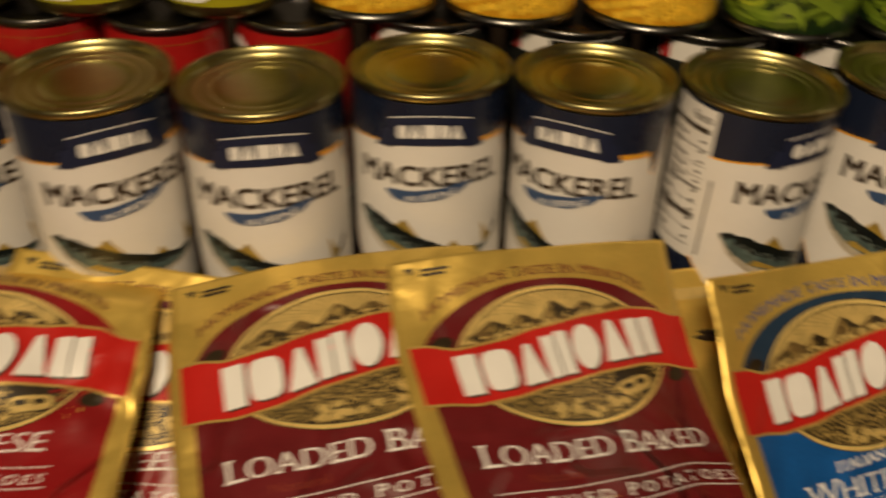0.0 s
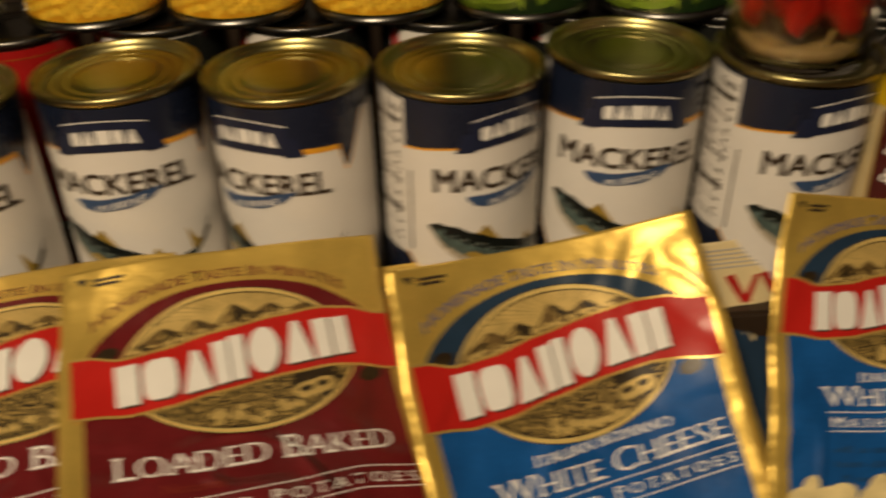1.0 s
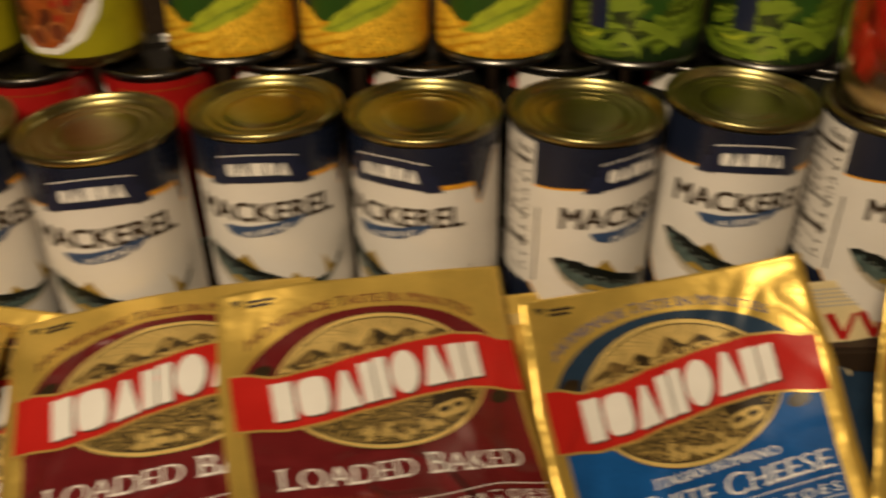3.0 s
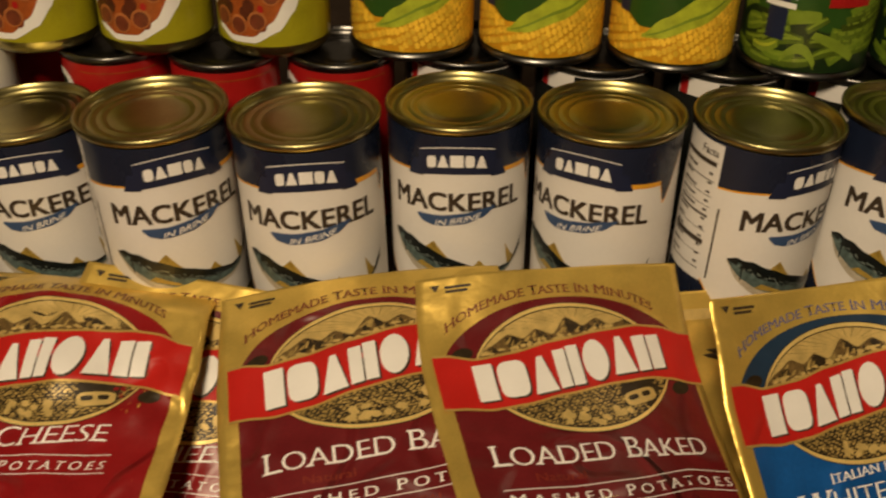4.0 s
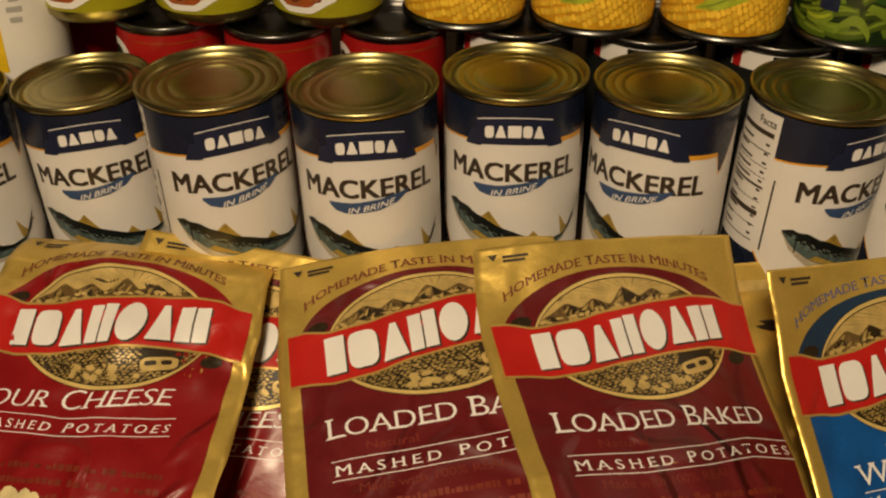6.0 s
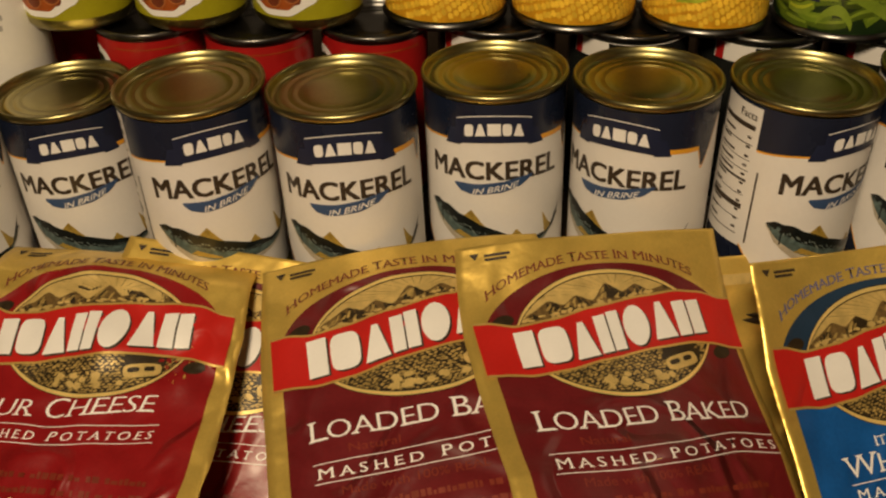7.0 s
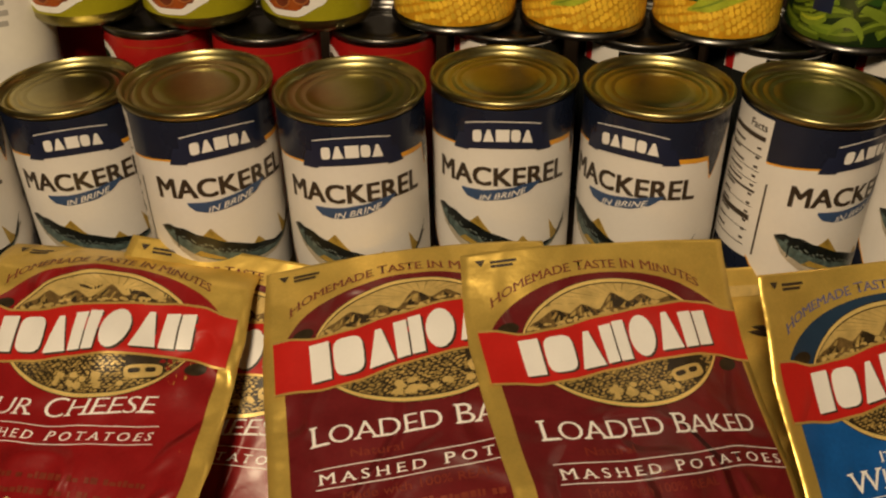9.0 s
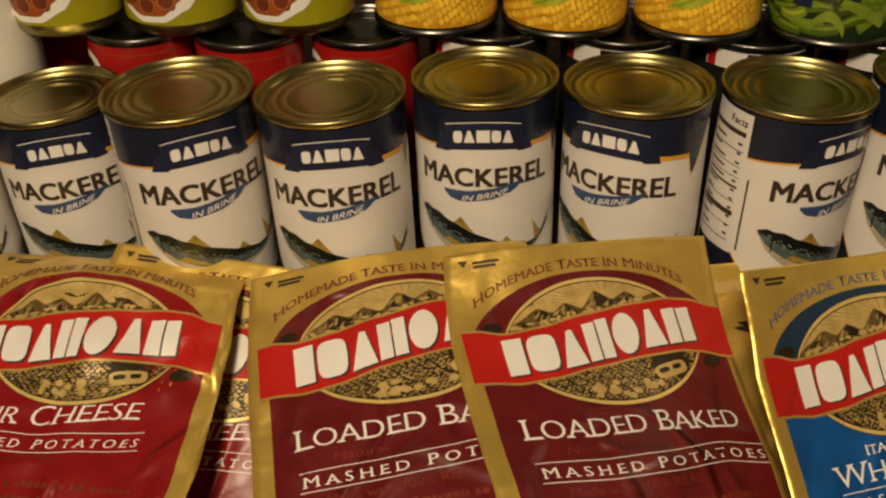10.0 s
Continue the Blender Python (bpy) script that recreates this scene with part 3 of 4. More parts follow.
HB = 0.110
made = {}
for style, cx, cy, r, turn in (("red", -0.2765, 0.1320, 0.0325, 14), ("red", -0.2045, 0.0818, 0.0325, -4), ("red", -0.1390, 0.0750, 0.0325, 6), ("red", -0.0715, 0.0790, 0.0325, -12),
                               ("white", 0.0005, 0.0900, 0.0365, 2), ("white", 0.0780, 0.0850, 0.0365, -4), ("white", 0.1532, 0.0810, 0.0365, 5), ("white", 0.2285, 0.0790, 0.0365, 0),
                               ("white", 0.3035, 0.0710, 0.0365, 95), ("white", 0.3790, 0.0610, 0.0365, 110), ("white", 0.4540, 0.0550, 0.0365, 95)):
    m = pose(cx, cy, 0, 0, 0, turn)
    if style not in made:
        made[style] = low_can(r, HB, style)
        made[style].matrix_world = m
    else:
        copy_thing(made[style], m)


def corn_can():
    r, h, rb = 0.0366, 0.110, 0.0350
    can = thing("corn_can", "tin of sweet corn with yellow kernels on its label", "tin can", "corn cans on the back row")
    can_shell(can, r, h, TIN, TIN_DARK, rb)
    label = plain_label(can, rb, h, LABEL_GREEN, "green paper label")
    on = lambda k: around(rb + 0.0003 + 0.00012 * k)
    edge = curve_at([(-100, 0.030), (-62, 0.032), (-40, 0.024), (-18, 0.025), (10, 0.031), (40, 0.040), (75, 0.054), (110, 0.066)])
    bm = bmesh.new()
    strip(bm, on(1.2), -110, 110, 0.0056, edge, 60, 4)
    part("corn_ground", bm, CORN_GAP, label, "orange yellow print")
    bm = bmesh.new()
    rnd = random.Random(7)
    for row in range(-9, 19):
        for k in range(52):
            t = -106 + k * 4.2 + (row % 2) * 1.9
            z = 0.0080 + row * 0.0042 + (t + 20) * 0.00016 + 0.0012 * math.sin(t * 0.05 + row)
            if t > -22:
                z += 0.00022 * (t + 22) - 0.002
            if 0.0075 < z < edge(t) - 0.002 and -105 < t < 105:
                blob(bm, on(2 + rnd.random() * 0.8), t + rnd.uniform(-0.5, 0.5), z + rnd.uniform(-0.0004, 0.0004), 2.3, 0.0020, 0.35, 8, 0.8, DEG)
    part("kernel_print", bm, CORN, label, "yellow printed kernels", kind="stuff")
    bm = bmesh.new()
    strip(bm, on(3.4), -38, 62, curve_at([(-38, 0.0185), (-20, 0.0195), (10, 0.0270), (62, 0.0450)]), curve_at([(-38, 0.0200), (-20, 0.0310), (10, 0.0440), (62, 0.0600)]), 30, 2)
    part("husk", bm, HUSK, label, "green printed husk leaf")
    bm = bmesh.new()
    strip(bm, on(3.8), -34, 60, curve_at([(-34, 0.0196), (10, 0.0315), (60, 0.0475)]), curve_at([(-34, 0.0206), (10, 0.0336), (60, 0.0487)]), 30, 1)
    part("husk_vein", bm, BEAN_PALE, label)
    bm = bmesh.new()
    strip(bm, on(3.4), -66, -54, 0.030, 0.050, 6, 2)
    part("blue_ribbon", bm, BANNER, label)
    bm = bmesh.new()
    strip(bm, on(2.4), -20, 40, 0.056, 0.074, 16, 2)
    part("red_badge", bm, LABEL_RED, label)
    return can


def bean_shape(bm, put, t0, z0, t1, z1, w, bow):
    dt, dz = t1 - t0, z1 - z0
    sc = 0.00063
    ln = math.hypot(dt * sc, dz)
    nx, nz = -dz / ln, dt * sc / ln
    n = 10
    g = []
    for i in range(n + 1):
        u = i / n
        b = bow * 4 * u * (1 - u)
        hw = w * (0.75 + 0.25 * math.sin(math.pi * u))
        cx, cz = t0 + dt * u + nx * b / sc, z0 + dz * u + nz * b
        g.append([bm.verts.new(put(cx + nx * k * hw / sc, cz + nz * k * hw)) for k in (-1, 0, 1)])
    for i in range(n):
        for j in range(2):
            bm.faces.new((g[i][j], g[i + 1][j], g[i + 1][j + 1], g[i][j + 1]))


def green_bean_can():
    r, h, rb = 0.0366, 0.110, 0.0350
    can = thing("green_bean_can", "tin of cut green beans with green printed label", "tin can", "green bean cans on the back row")
    can_shell(can, r, h, TIN, TIN_DARK, rb)
    label = plain_label(can, rb, h, LABEL_GREEN, "green paper label")
    on = lambda k: around(rb + 0.0003 + 0.00012 * k)
    bm = bmesh.new()
    strip(bm, on(1.2), -110, 110, 0.0056, curve_at([(-110, 0.034), (-40, 0.036), (0, 0.028), (40, 0.040), (110, 0.060)]), 60, 3)
    part("dark_ground", bm, LABEL_DARKGREEN, label)
    rnd = random.Random(11)
    shines = []

    def bean(k, material, *shape):
        bm = bmesh.new()
        bean_shape(bm, on(k), *shape)
        piece = part("bean", bm, material, label)
        bm = bmesh.new()
        t0, z0, t1, z1, w, bow = shape
        bean_shape(bm, on(k + 0.3), t0 + 0.06 * (t1 - t0), z0 + 0.06 * (z1 - z0) + 0.25 * w, t1 - 0.06 * (t1 - t0), z1 - 0.06 * (z1 - z0) + 0.25 * w, w * 0.30, bow)
        shines.append(bm)
    for k in range(34):
        t, z = rnd.uniform(-95, 80), rnd.uniform(0.008, 0.032)
        bean(2 + 0.05 * k, BEAN, t, z, t + rnd.uniform(14, 40), z + rnd.uniform(-0.005, 0.012), rnd.uniform(0.0025, 0.0036), rnd.uniform(-0.003, 0.003))
    for k in range(6):
        bean(3.8 + 0.05 * k, BEAN, 2 + k * 3, 0.018 + k * 0.0042, 95, 0.026 + k * 0.0085, 0.0026, -0.004)
    for k, shape in enumerate(((-36, 0.0105, -6, 0.0090, 0.0030, 0.0085), (-12, 0.0265, 28, 0.0130, 0.0028, 0.0015), (-34, 0.0330, -8, 0.0365, 0.0036, 0.0010), (-66, 0.0150, -40, 0.0190, 0.0030, -0.0020))):
        bean(4.6 + 0.1 * k, BEAN_PALE, *shape)
    for bm in shines:
        part("bean_ridge", bm, BEAN_PALE if bm is not shines[-1] else HUSK, label)
    bm = bmesh.new()
    strip(bm, on(5), -54, -36, 0.021, 0.047, 8, 2)
    part("blue_ribbon", bm, BANNER, label)
    bm = bmesh.new()
    letter(bm, on(5.6), "Fresh", -58, -30, 0.0440, 0.0042, 0.01)
    strip(bm, on(5.6), -58, -30, 0.0390, 0.0420, 8, 1)
    part("ribbon_lettering", bm, WHITE, label)
    bm = bmesh.new()
    strip(bm, on(5), -4, 34, 0.042, 0.060, 12, 2)
    part("red_badge", bm, LABEL_RED, label)
    return can


def stew_can():
    r, h, rb = 0.0330, 0.105, 0.0318
    can = thing("stew_can", "tin of sausage stew with yellow-green label and bright foot", "tin can", "stew cans on the back row")
    part("lid", lathe(lid_profile(r, h)), TIN, can)
    part("body", lathe([(0, 0.002), (rb * 0.72, 0.002), (rb * 0.8, 0.0003), (rb * 0.9, 0.0010), (rb * 0.985, 0.0042), (rb, 0.0085), (rb, 0.05), (rb, h - 0.0045)]), TIN_GOLD, can, "bright rounded foot")
    label = part("label", lathe([(rb + 0.0002, 0.0085), (rb + 0.0003, 0.04), (rb + 0.0002, h - 0.0055)], 80), LABEL_OLIVE, can, "yellow-green label")
    on = lambda k: around(rb + 0.0003 + 0.00012 * k)
    bowl = curve_at([(-75, 0.034), (-60, 0.0150), (-40, 0.0100), (-15, 0.0105), (10, 0.0175), (26, 0.028), (40, 0.046), (46, 0.060)])
    bm = bmesh.new()
    strip(bm, on(1.4), -75, 46, bowl, 0.070, 44, 4)
    part("white_bowl", bm, WHITE, label)
    rim = curve_at([(-70, 0.037), (-58, 0.0185), (-40, 0.0135), (-16, 0.0140), (4, 0.0230), (18, 0.035), (28, 0.050), (32, 0.062)])
    bm = bmesh.new()
    strip(bm, on(2), -70, 32, rim, 0.068, 40, 4)
    part("stew_ground", bm, TOMATO, label)
    rnd = random.Random(5)
    bm = bmesh.new()
    for k in range(34):
        t = rnd.uniform(-64, 26)
        z = rnd.uniform(0.016, 0.062)
        if z > rim(t) + 0.003:
            blob(bm, on(3 + 0.06 * k), t, z, rnd.uniform(6, 9), rnd.uniform(0.0034, 0.0052), rnd.uniform(0, 3), 12, 1.0, DEG)
    part("sausage_print", bm, SAUSAGE, label, "brown printed sausages", kind="stuff")
    for t, z in ((-50, 0.0235), (-31, 0.0205), (-11, 0.0235), (4, 0.0380)):
        bm = bmesh.new()
        blob(bm, on(5.4), t, z, 9.5, 0.0056, 0.3, 18, 1.0, DEG)
        part("sausage_cut", bm, SAUSAGE_CUT, label)
        bm = bmesh.new()
        blob(bm, on(5.6), t, z - 0.0004, 7.6, 0.0045, 0.3, 18, 1.0, DEG)
        part("sausage_centre", bm, SAUSAGE, label)
    bm = bmesh.new()
    for k in range(10):
        t, z = rnd.uniform(-50, 24), rnd.uniform(0.03, 0.062)
        if z > rim(t) + 0.004:
            blob(bm, on(5.8), t, z, 3.0, 0.0022, 0, 10)
    part("red_pieces_print", bm, LABEL_RED, label, kind="stuff")
    return can


def place(make, spots):
    one = None
    for cx, cy, cz, turn in spots:
        m = pose(cx, cy, cz, 0, 0, turn)
        if one is None:
            one = make()
            one.matrix_world = m
        else:
            copy_thing(one, m)


place(corn_can, [(-0.0303, 0.0910, HB, 6), (0.0444, 0.0876, HB, 2), (0.1193, 0.0829, HB, 0)])
place(green_bean_can, [(0.1936, 0.0765, HB, 0), (0.2667, 0.0690, HB, 3)])
place(stew_can, [(-0.1774, 0.0821, HB, 12), (-0.1095, 0.0828, HB, 4), (-0.2440, 0.0804, HB, 8)])


def ground_can():
    r, h, rb = 0.0386, 0.110, 0.0370
    can = thing("coffee_can", "dark brown can lettered GROUND with steel foot", "tin can", m=pose(0.3990, 0.0470, HB, 0, 0, -12))
    can_shell(can, r, h, TIN, TIN_DARK, rb)
    label = plain_label(can, rb, h, LABEL_BROWN, "dark brown label")
    on = lambda k: around(rb + 0.0003 + 0.00012 * k)
    bm = bmesh.new()
    strip(bm, on(1.5), -34, 60, 0.0125, 0.0135, 30, 1)
    strip(bm, on(1.5), -35, -33.5, 0.0125, 0.040, 2, 4)
    part("orange_border", bm, TOMATO, label)
    bm = bmesh.new()
    for k, (da, dz) in enumerate(((-1.0, 0), (1.0, 0), (0, 0.0005), (0, -0.0005))):
        letter(bm, on(2 + 0.2 * k), "GROUND", -30 + da, 46 + da, 0.0160 + dz, 0.0105, 0.012)
    strip(bm, on(2), -16, 14, 0.031, 0.035, 8, 1)
    part("lettering", bm, WHITE, label, "white lettering GROUND")
    bm = bmesh.new()
    for k in range(9):
        strip(bm, on(2), -30 + k * 9, -30 + k * 9 + 7, 0.0092, 0.0104, 4, 1)
    part("small_print", bm, LABEL_CREAM, label)
    return can


ground_can()


# ---------------------------------------------------------------- jar of peppers
def pepper_jar():
    jar = thing("pepper_jar", "glass jar of red peppers in brine standing on a can", "jar", m=pose(0.3085, -0.0098, 0.1092) @ Matrix.Diagonal((1.14, 1.14, 1.14, 1)))
    part("glass", lathe([(0, 0.0020), (0.018, 0.0012), (0.0245, 0.0), (0.0272, 0.0012), (0.0288, 0.0045), (0.0290, 0.02), (0.0290, 0.092), (0.0262, 0.100), (0.0262, 0.110),
                         (0.0244, 0.110), (0.0244, 0.100), (0.0270, 0.090), (0.0272, 0.02), (0.0268, 0.0065), (0.024, 0.0045), (0.012, 0.0050), (0, 0.0054)], 56), GLASS, jar)
    part("brine", lathe([(0, 0.0057), (0.0235, 0.0050), (0.0264, 0.0070), (0.0269, 0.02), (0.0267, 0.088), (0, 0.0882)], 48), BRINE, jar, "cloudy yellow brine")
    part("cap", lathe([(0, 0.116), (0.026, 0.116), (0.0282, 0.1145), (0.0284, 0.103), (0.0270, 0.103), (0.0268, 0.1105), (0, 0.1108)], 56), LABEL_RED, jar, "red screw cap")
    for ob in jar.children:
        if ob.name.startswith(("glass", "brine")):
            ob.visible_shadow = False
    part("sediment", lathe([(0, 0.0060), (0.0232, 0.0058), (0.0255, 0.0075), (0.0258, 0.0115), (0.015, 0.0125), (0, 0.0120)], 40), SEDIMENT, jar, "pale sediment of seeds")
    rnd = random.Random(9)
    spots = [(-0.019, -0.004, 0.024, 0.0085), (0.014, -0.012, 0.024, 0.0095), (-0.006, -0.017, 0.026, 0.0095), (0.020, 0.002, 0.026, 0.0085), (-0.013, -0.012, 0.036, 0.0125), (0.006, -0.015, 0.030, 0.0130), (0.017, -0.004, 0.038, 0.0105), (-0.002, 0.010, 0.034, 0.0125), (-0.015, 0.006, 0.040, 0.0105),
             (0.000, -0.014, 0.056, 0.0130), (0.015, -0.006, 0.062, 0.0115), (-0.015, -0.005, 0.062, 0.0115), (0.004, 0.012, 0.060, 0.0125), (-0.006, -0.010, 0.078, 0.0115), (0.011, 0.003, 0.078, 0.0115)]
    for k, (x, y, z, r) in enumerate(spots):
        z, r = z + 0.005, r * 1.06
        bm = bmesh.new()
        bmesh.ops.create_icosphere(bm, subdivisions=3, radius=1)
        for v in bm.verts:
            c = v.co.copy()
            taper = 0.92 + 0.16 * c.z
            f = 1 + 0.10 * math.sin(5 * math.atan2(c.y, c.x) + k + 2.5 * c.z) * (1 - abs(c.z)) + 0.25 * noise.noise(c * 1.9 + Vector((k * 3.1, 0, 0))) + 0.10 * noise.noise(c * 4.5 + Vector((0, k * 2.3, 0)))
            v.co = Vector((c.x * r * taper * f * 0.92, c.y * r * taper * f * 0.92, c.z * r * 1.6 * f))
        bm.transform(Euler((rnd.uniform(-0.4, 0.4), rnd.uniform(-0.4, 0.4), rnd.uniform(0, 6))).to_matrix().to_4x4())
        bm.transform(Matrix.Translation((x, y, z)))
        for v in bm.verts:
            d = math.hypot(v.co.x, v.co.y)
            if d > 0.0258:
                v.co.x *= 0.0258 / d
                v.co.y *= 0.0258 / d
        part("pepper", bm, PEPPER, jar)
    for k, (x, y) in enumerate(((0.004, -0.019), (0.010, -0.016), (-0.006, -0.017))):
        bm = bmesh.new()
        bmesh.ops.create_cone(bm, cap_ends=True, segments=8, radius1=0.0006, radius2=0.0013, depth=0.012)
        bm.transform(Matrix.Translation((x, y, 0.016)) @ Euler((0.5 * (k - 1), 0.45 - 0.4 * k, 0)).to_matrix().to_4x4())
        part("stem", bm, STEM, jar)


pepper_jar()

# white bottle at the end of the row
bottle = thing("white_bottle", "tall white plastic bottle with faint print behind the cans", "bottle", m=pose(-0.2925, 0.0700, 0))
part("body", lathe([(0, 0.001), (0.027, 0), (0.0295, 0.003), (0.030, 0.02), (0.030, 0.165), (0.0275, 0.180), (0.018, 0.192), (0.014, 0.196), (0.014, 0.206), (0, 0.206)]), BOTTLE_WHITE, bottle)
part("cap", lathe([(0.0165, 0.198), (0.017, 0.200), (0.017, 0.220), (0.0155, 0.222), (0, 0.222)], 40), BOTTLE_WHITE, bottle, "white screw cap")
bm = bmesh.new()
for z, a, b in ((0.084, 22, 34), (0.090, 20, 36), (0.096, 24, 34)):
    strip(bm, around(0.0303), a, b, z + 0.03, z + 0.033, 8, 1)
part("print_bars", bm, GREY, bottle, "grey print bars")
bm = bmesh.new()
strip(bm, around(0.0303), -60, 10, 0.085, 0.116, 20, 2)
part("yellow_patch", bm, LABEL_YELLOW, bottle)


# ---------------------------------------------------------------- pouches
PW = 0.141


def pouch_surface(at, turn, bend, size, seed, length=0.195, floor_z=ZT, dent=0.0007, right=0.004, flop=0.0, curl=0.0):
    """The front face of a reclining pouch: u to its right, v down its face, k off the face; and the same for its back."""
    yaw, rec, roll = [radians(a) for a in turn]
    U, V = Vector((1, 0, 0)), Vector((0, -math.cos(rec), -math.sin(rec)))
    Z = Matrix.Rotation(yaw, 3, "Z")
    U, V = Z @ U, Z @ V
    U, V = math.cos(roll) * U + math.sin(roll) * V, -math.sin(roll) * U + math.cos(roll) * V
    N = U.cross(V)
    if N.z < 0:
        N = -N
    o = Vector(at)
    kx, ky, kxy = bend[0], bend[2], bend[1]
    low = 0.13
    lowest = min((o + size * (U * u + V * length)).z for u in (0, PW)) + 0.0
    drop = max(0.0, (lowest - floor_z - 0.020) / max(0.3, N.z))

    def at_uv(u, v, k=0.0):
        s, r = (u / PW - 0.5) * 2, v / 0.1
        e = kx * s * s + kxy * s * r + ky * r * r * (1 if v < 0.12 else (0.12 / v) ** 1.0)
        q = Vector((u * 26, v * 26, seed * 3.7))
        amp = dent * (0.5 + 1.5 * min(1, v / 0.02)) * (0.35 + 0.65 * min(1, abs(s) ** 2 + 0.4))
        e += amp * (noise.noise(q) + 0.5 * noise.noise(q * 2.3)) * 1.6
        e += 0.0035 * math.sin(math.pi * min(1, max(0, u / PW))) * min(1, v / 0.05)
        e += curl * (0.45 * max(0.0, -s) * max(0.0, 1 - v / 0.032) - max(0.0, -s - 0.3) ** 2 * max(0.0, 1 - v / 0.06))
        e -= flop * max(0.0, 0.022 - v) ** 1.5 / 0.022 ** 0.5
        if abs(s) > 0.93:
            e += 0.00007 * math.sin(v * 2 * math.pi / 0.0060)
        if v > low:
            e -= drop * ((v - low) / (length - low)) ** 2 / size
        return o + size * (U * u + V * v + N * e) + N * k

    def thick(u, v):
        s = math.sin(math.pi * min(1, max(0, u / PW)))
        return 0.0007 + 0.011 * max(0, s) ** 0.8 * min(1, max(0, v - 0.012) / 0.09) * (1 if v < length - 0.03 else max(0.0, (length - v) / 0.03) ** 0.5)
    return at_uv, thick, N, length, right


def pouch_body(pouch, surf, material, nu=32, nv=120):
    at_uv, thick, N, length, right = surf

    def across(i, j):
        w = min(1, length * j / nv / 0.05)
        return -0.0045 * w + (PW + (0.0045 + right) * w) * i / nu
    bm = bmesh.new()
    front = [[bm.verts.new(at_uv(across(i, j), length * j / nv)) for j in range(nv + 1)] for i in range(nu + 1)]
    back = [[bm.verts.new(at_uv(across(i, j), length * j / nv, -thick(across(i, j), length * j / nv))) for j in range(nv + 1)] for i in range(nu + 1)]
    for i in range(nu):
        for j in range(nv):
            bm.faces.new((front[i][j], front[i][j + 1], front[i + 1][j + 1], front[i + 1][j]))
            bm.faces.new((back[i][j], back[i + 1][j], back[i + 1][j + 1], back[i][j + 1]))
    for j in range(nv):
        bm.faces.new((front[0][j], back[0][j], back[0][j + 1], front[0][j + 1]))
        bm.faces.new((front[nu][j], front[nu][j + 1], back[nu][j + 1], back[nu][j]))
    for i in range(nu):
        bm.faces.new((front[i][0], front[i + 1][0], back[i + 1][0], back[i][0]))
        bm.faces.new((front[i][nv], back[i][nv], back[i + 1][nv], front[i + 1][nv]))
    bmesh.ops.recalc_face_normals(bm, faces=bm.faces)
    return part("foil_body", bm, material, pouch, "crinkled gold foil")


EC, EA, EB = (0.0705, 0.0545), 0.0505, 0.0335
BAND_TOP = curve_at([(0.0, 0.0420), (0.008, 0.0425), (0.021, 0.0462), (0.040, 0.0448), (0.060, 0.0405), (0.090, 0.0360), (0.108, 0.0342), (0.122, 0.0352), (0.134, 0.0388), (0.141, 0.0392)])
BAND_LOW = curve_at([(0.0, 0.0708), (0.010, 0.0715), (0.023, 0.0735), (0.040, 0.0725), (0.060, 0.0690), (0.090, 0.0645), (0.110, 0.0628), (0.120, 0.0636), (0.134, 0.0662), (0.141, 0.0668)])


def lens(u, sign):
    x = (u - EC[0]) / EA
    return EC[1] + sign * EB * math.sqrt(max(0.0, 1 - x * x)) ** 1.15


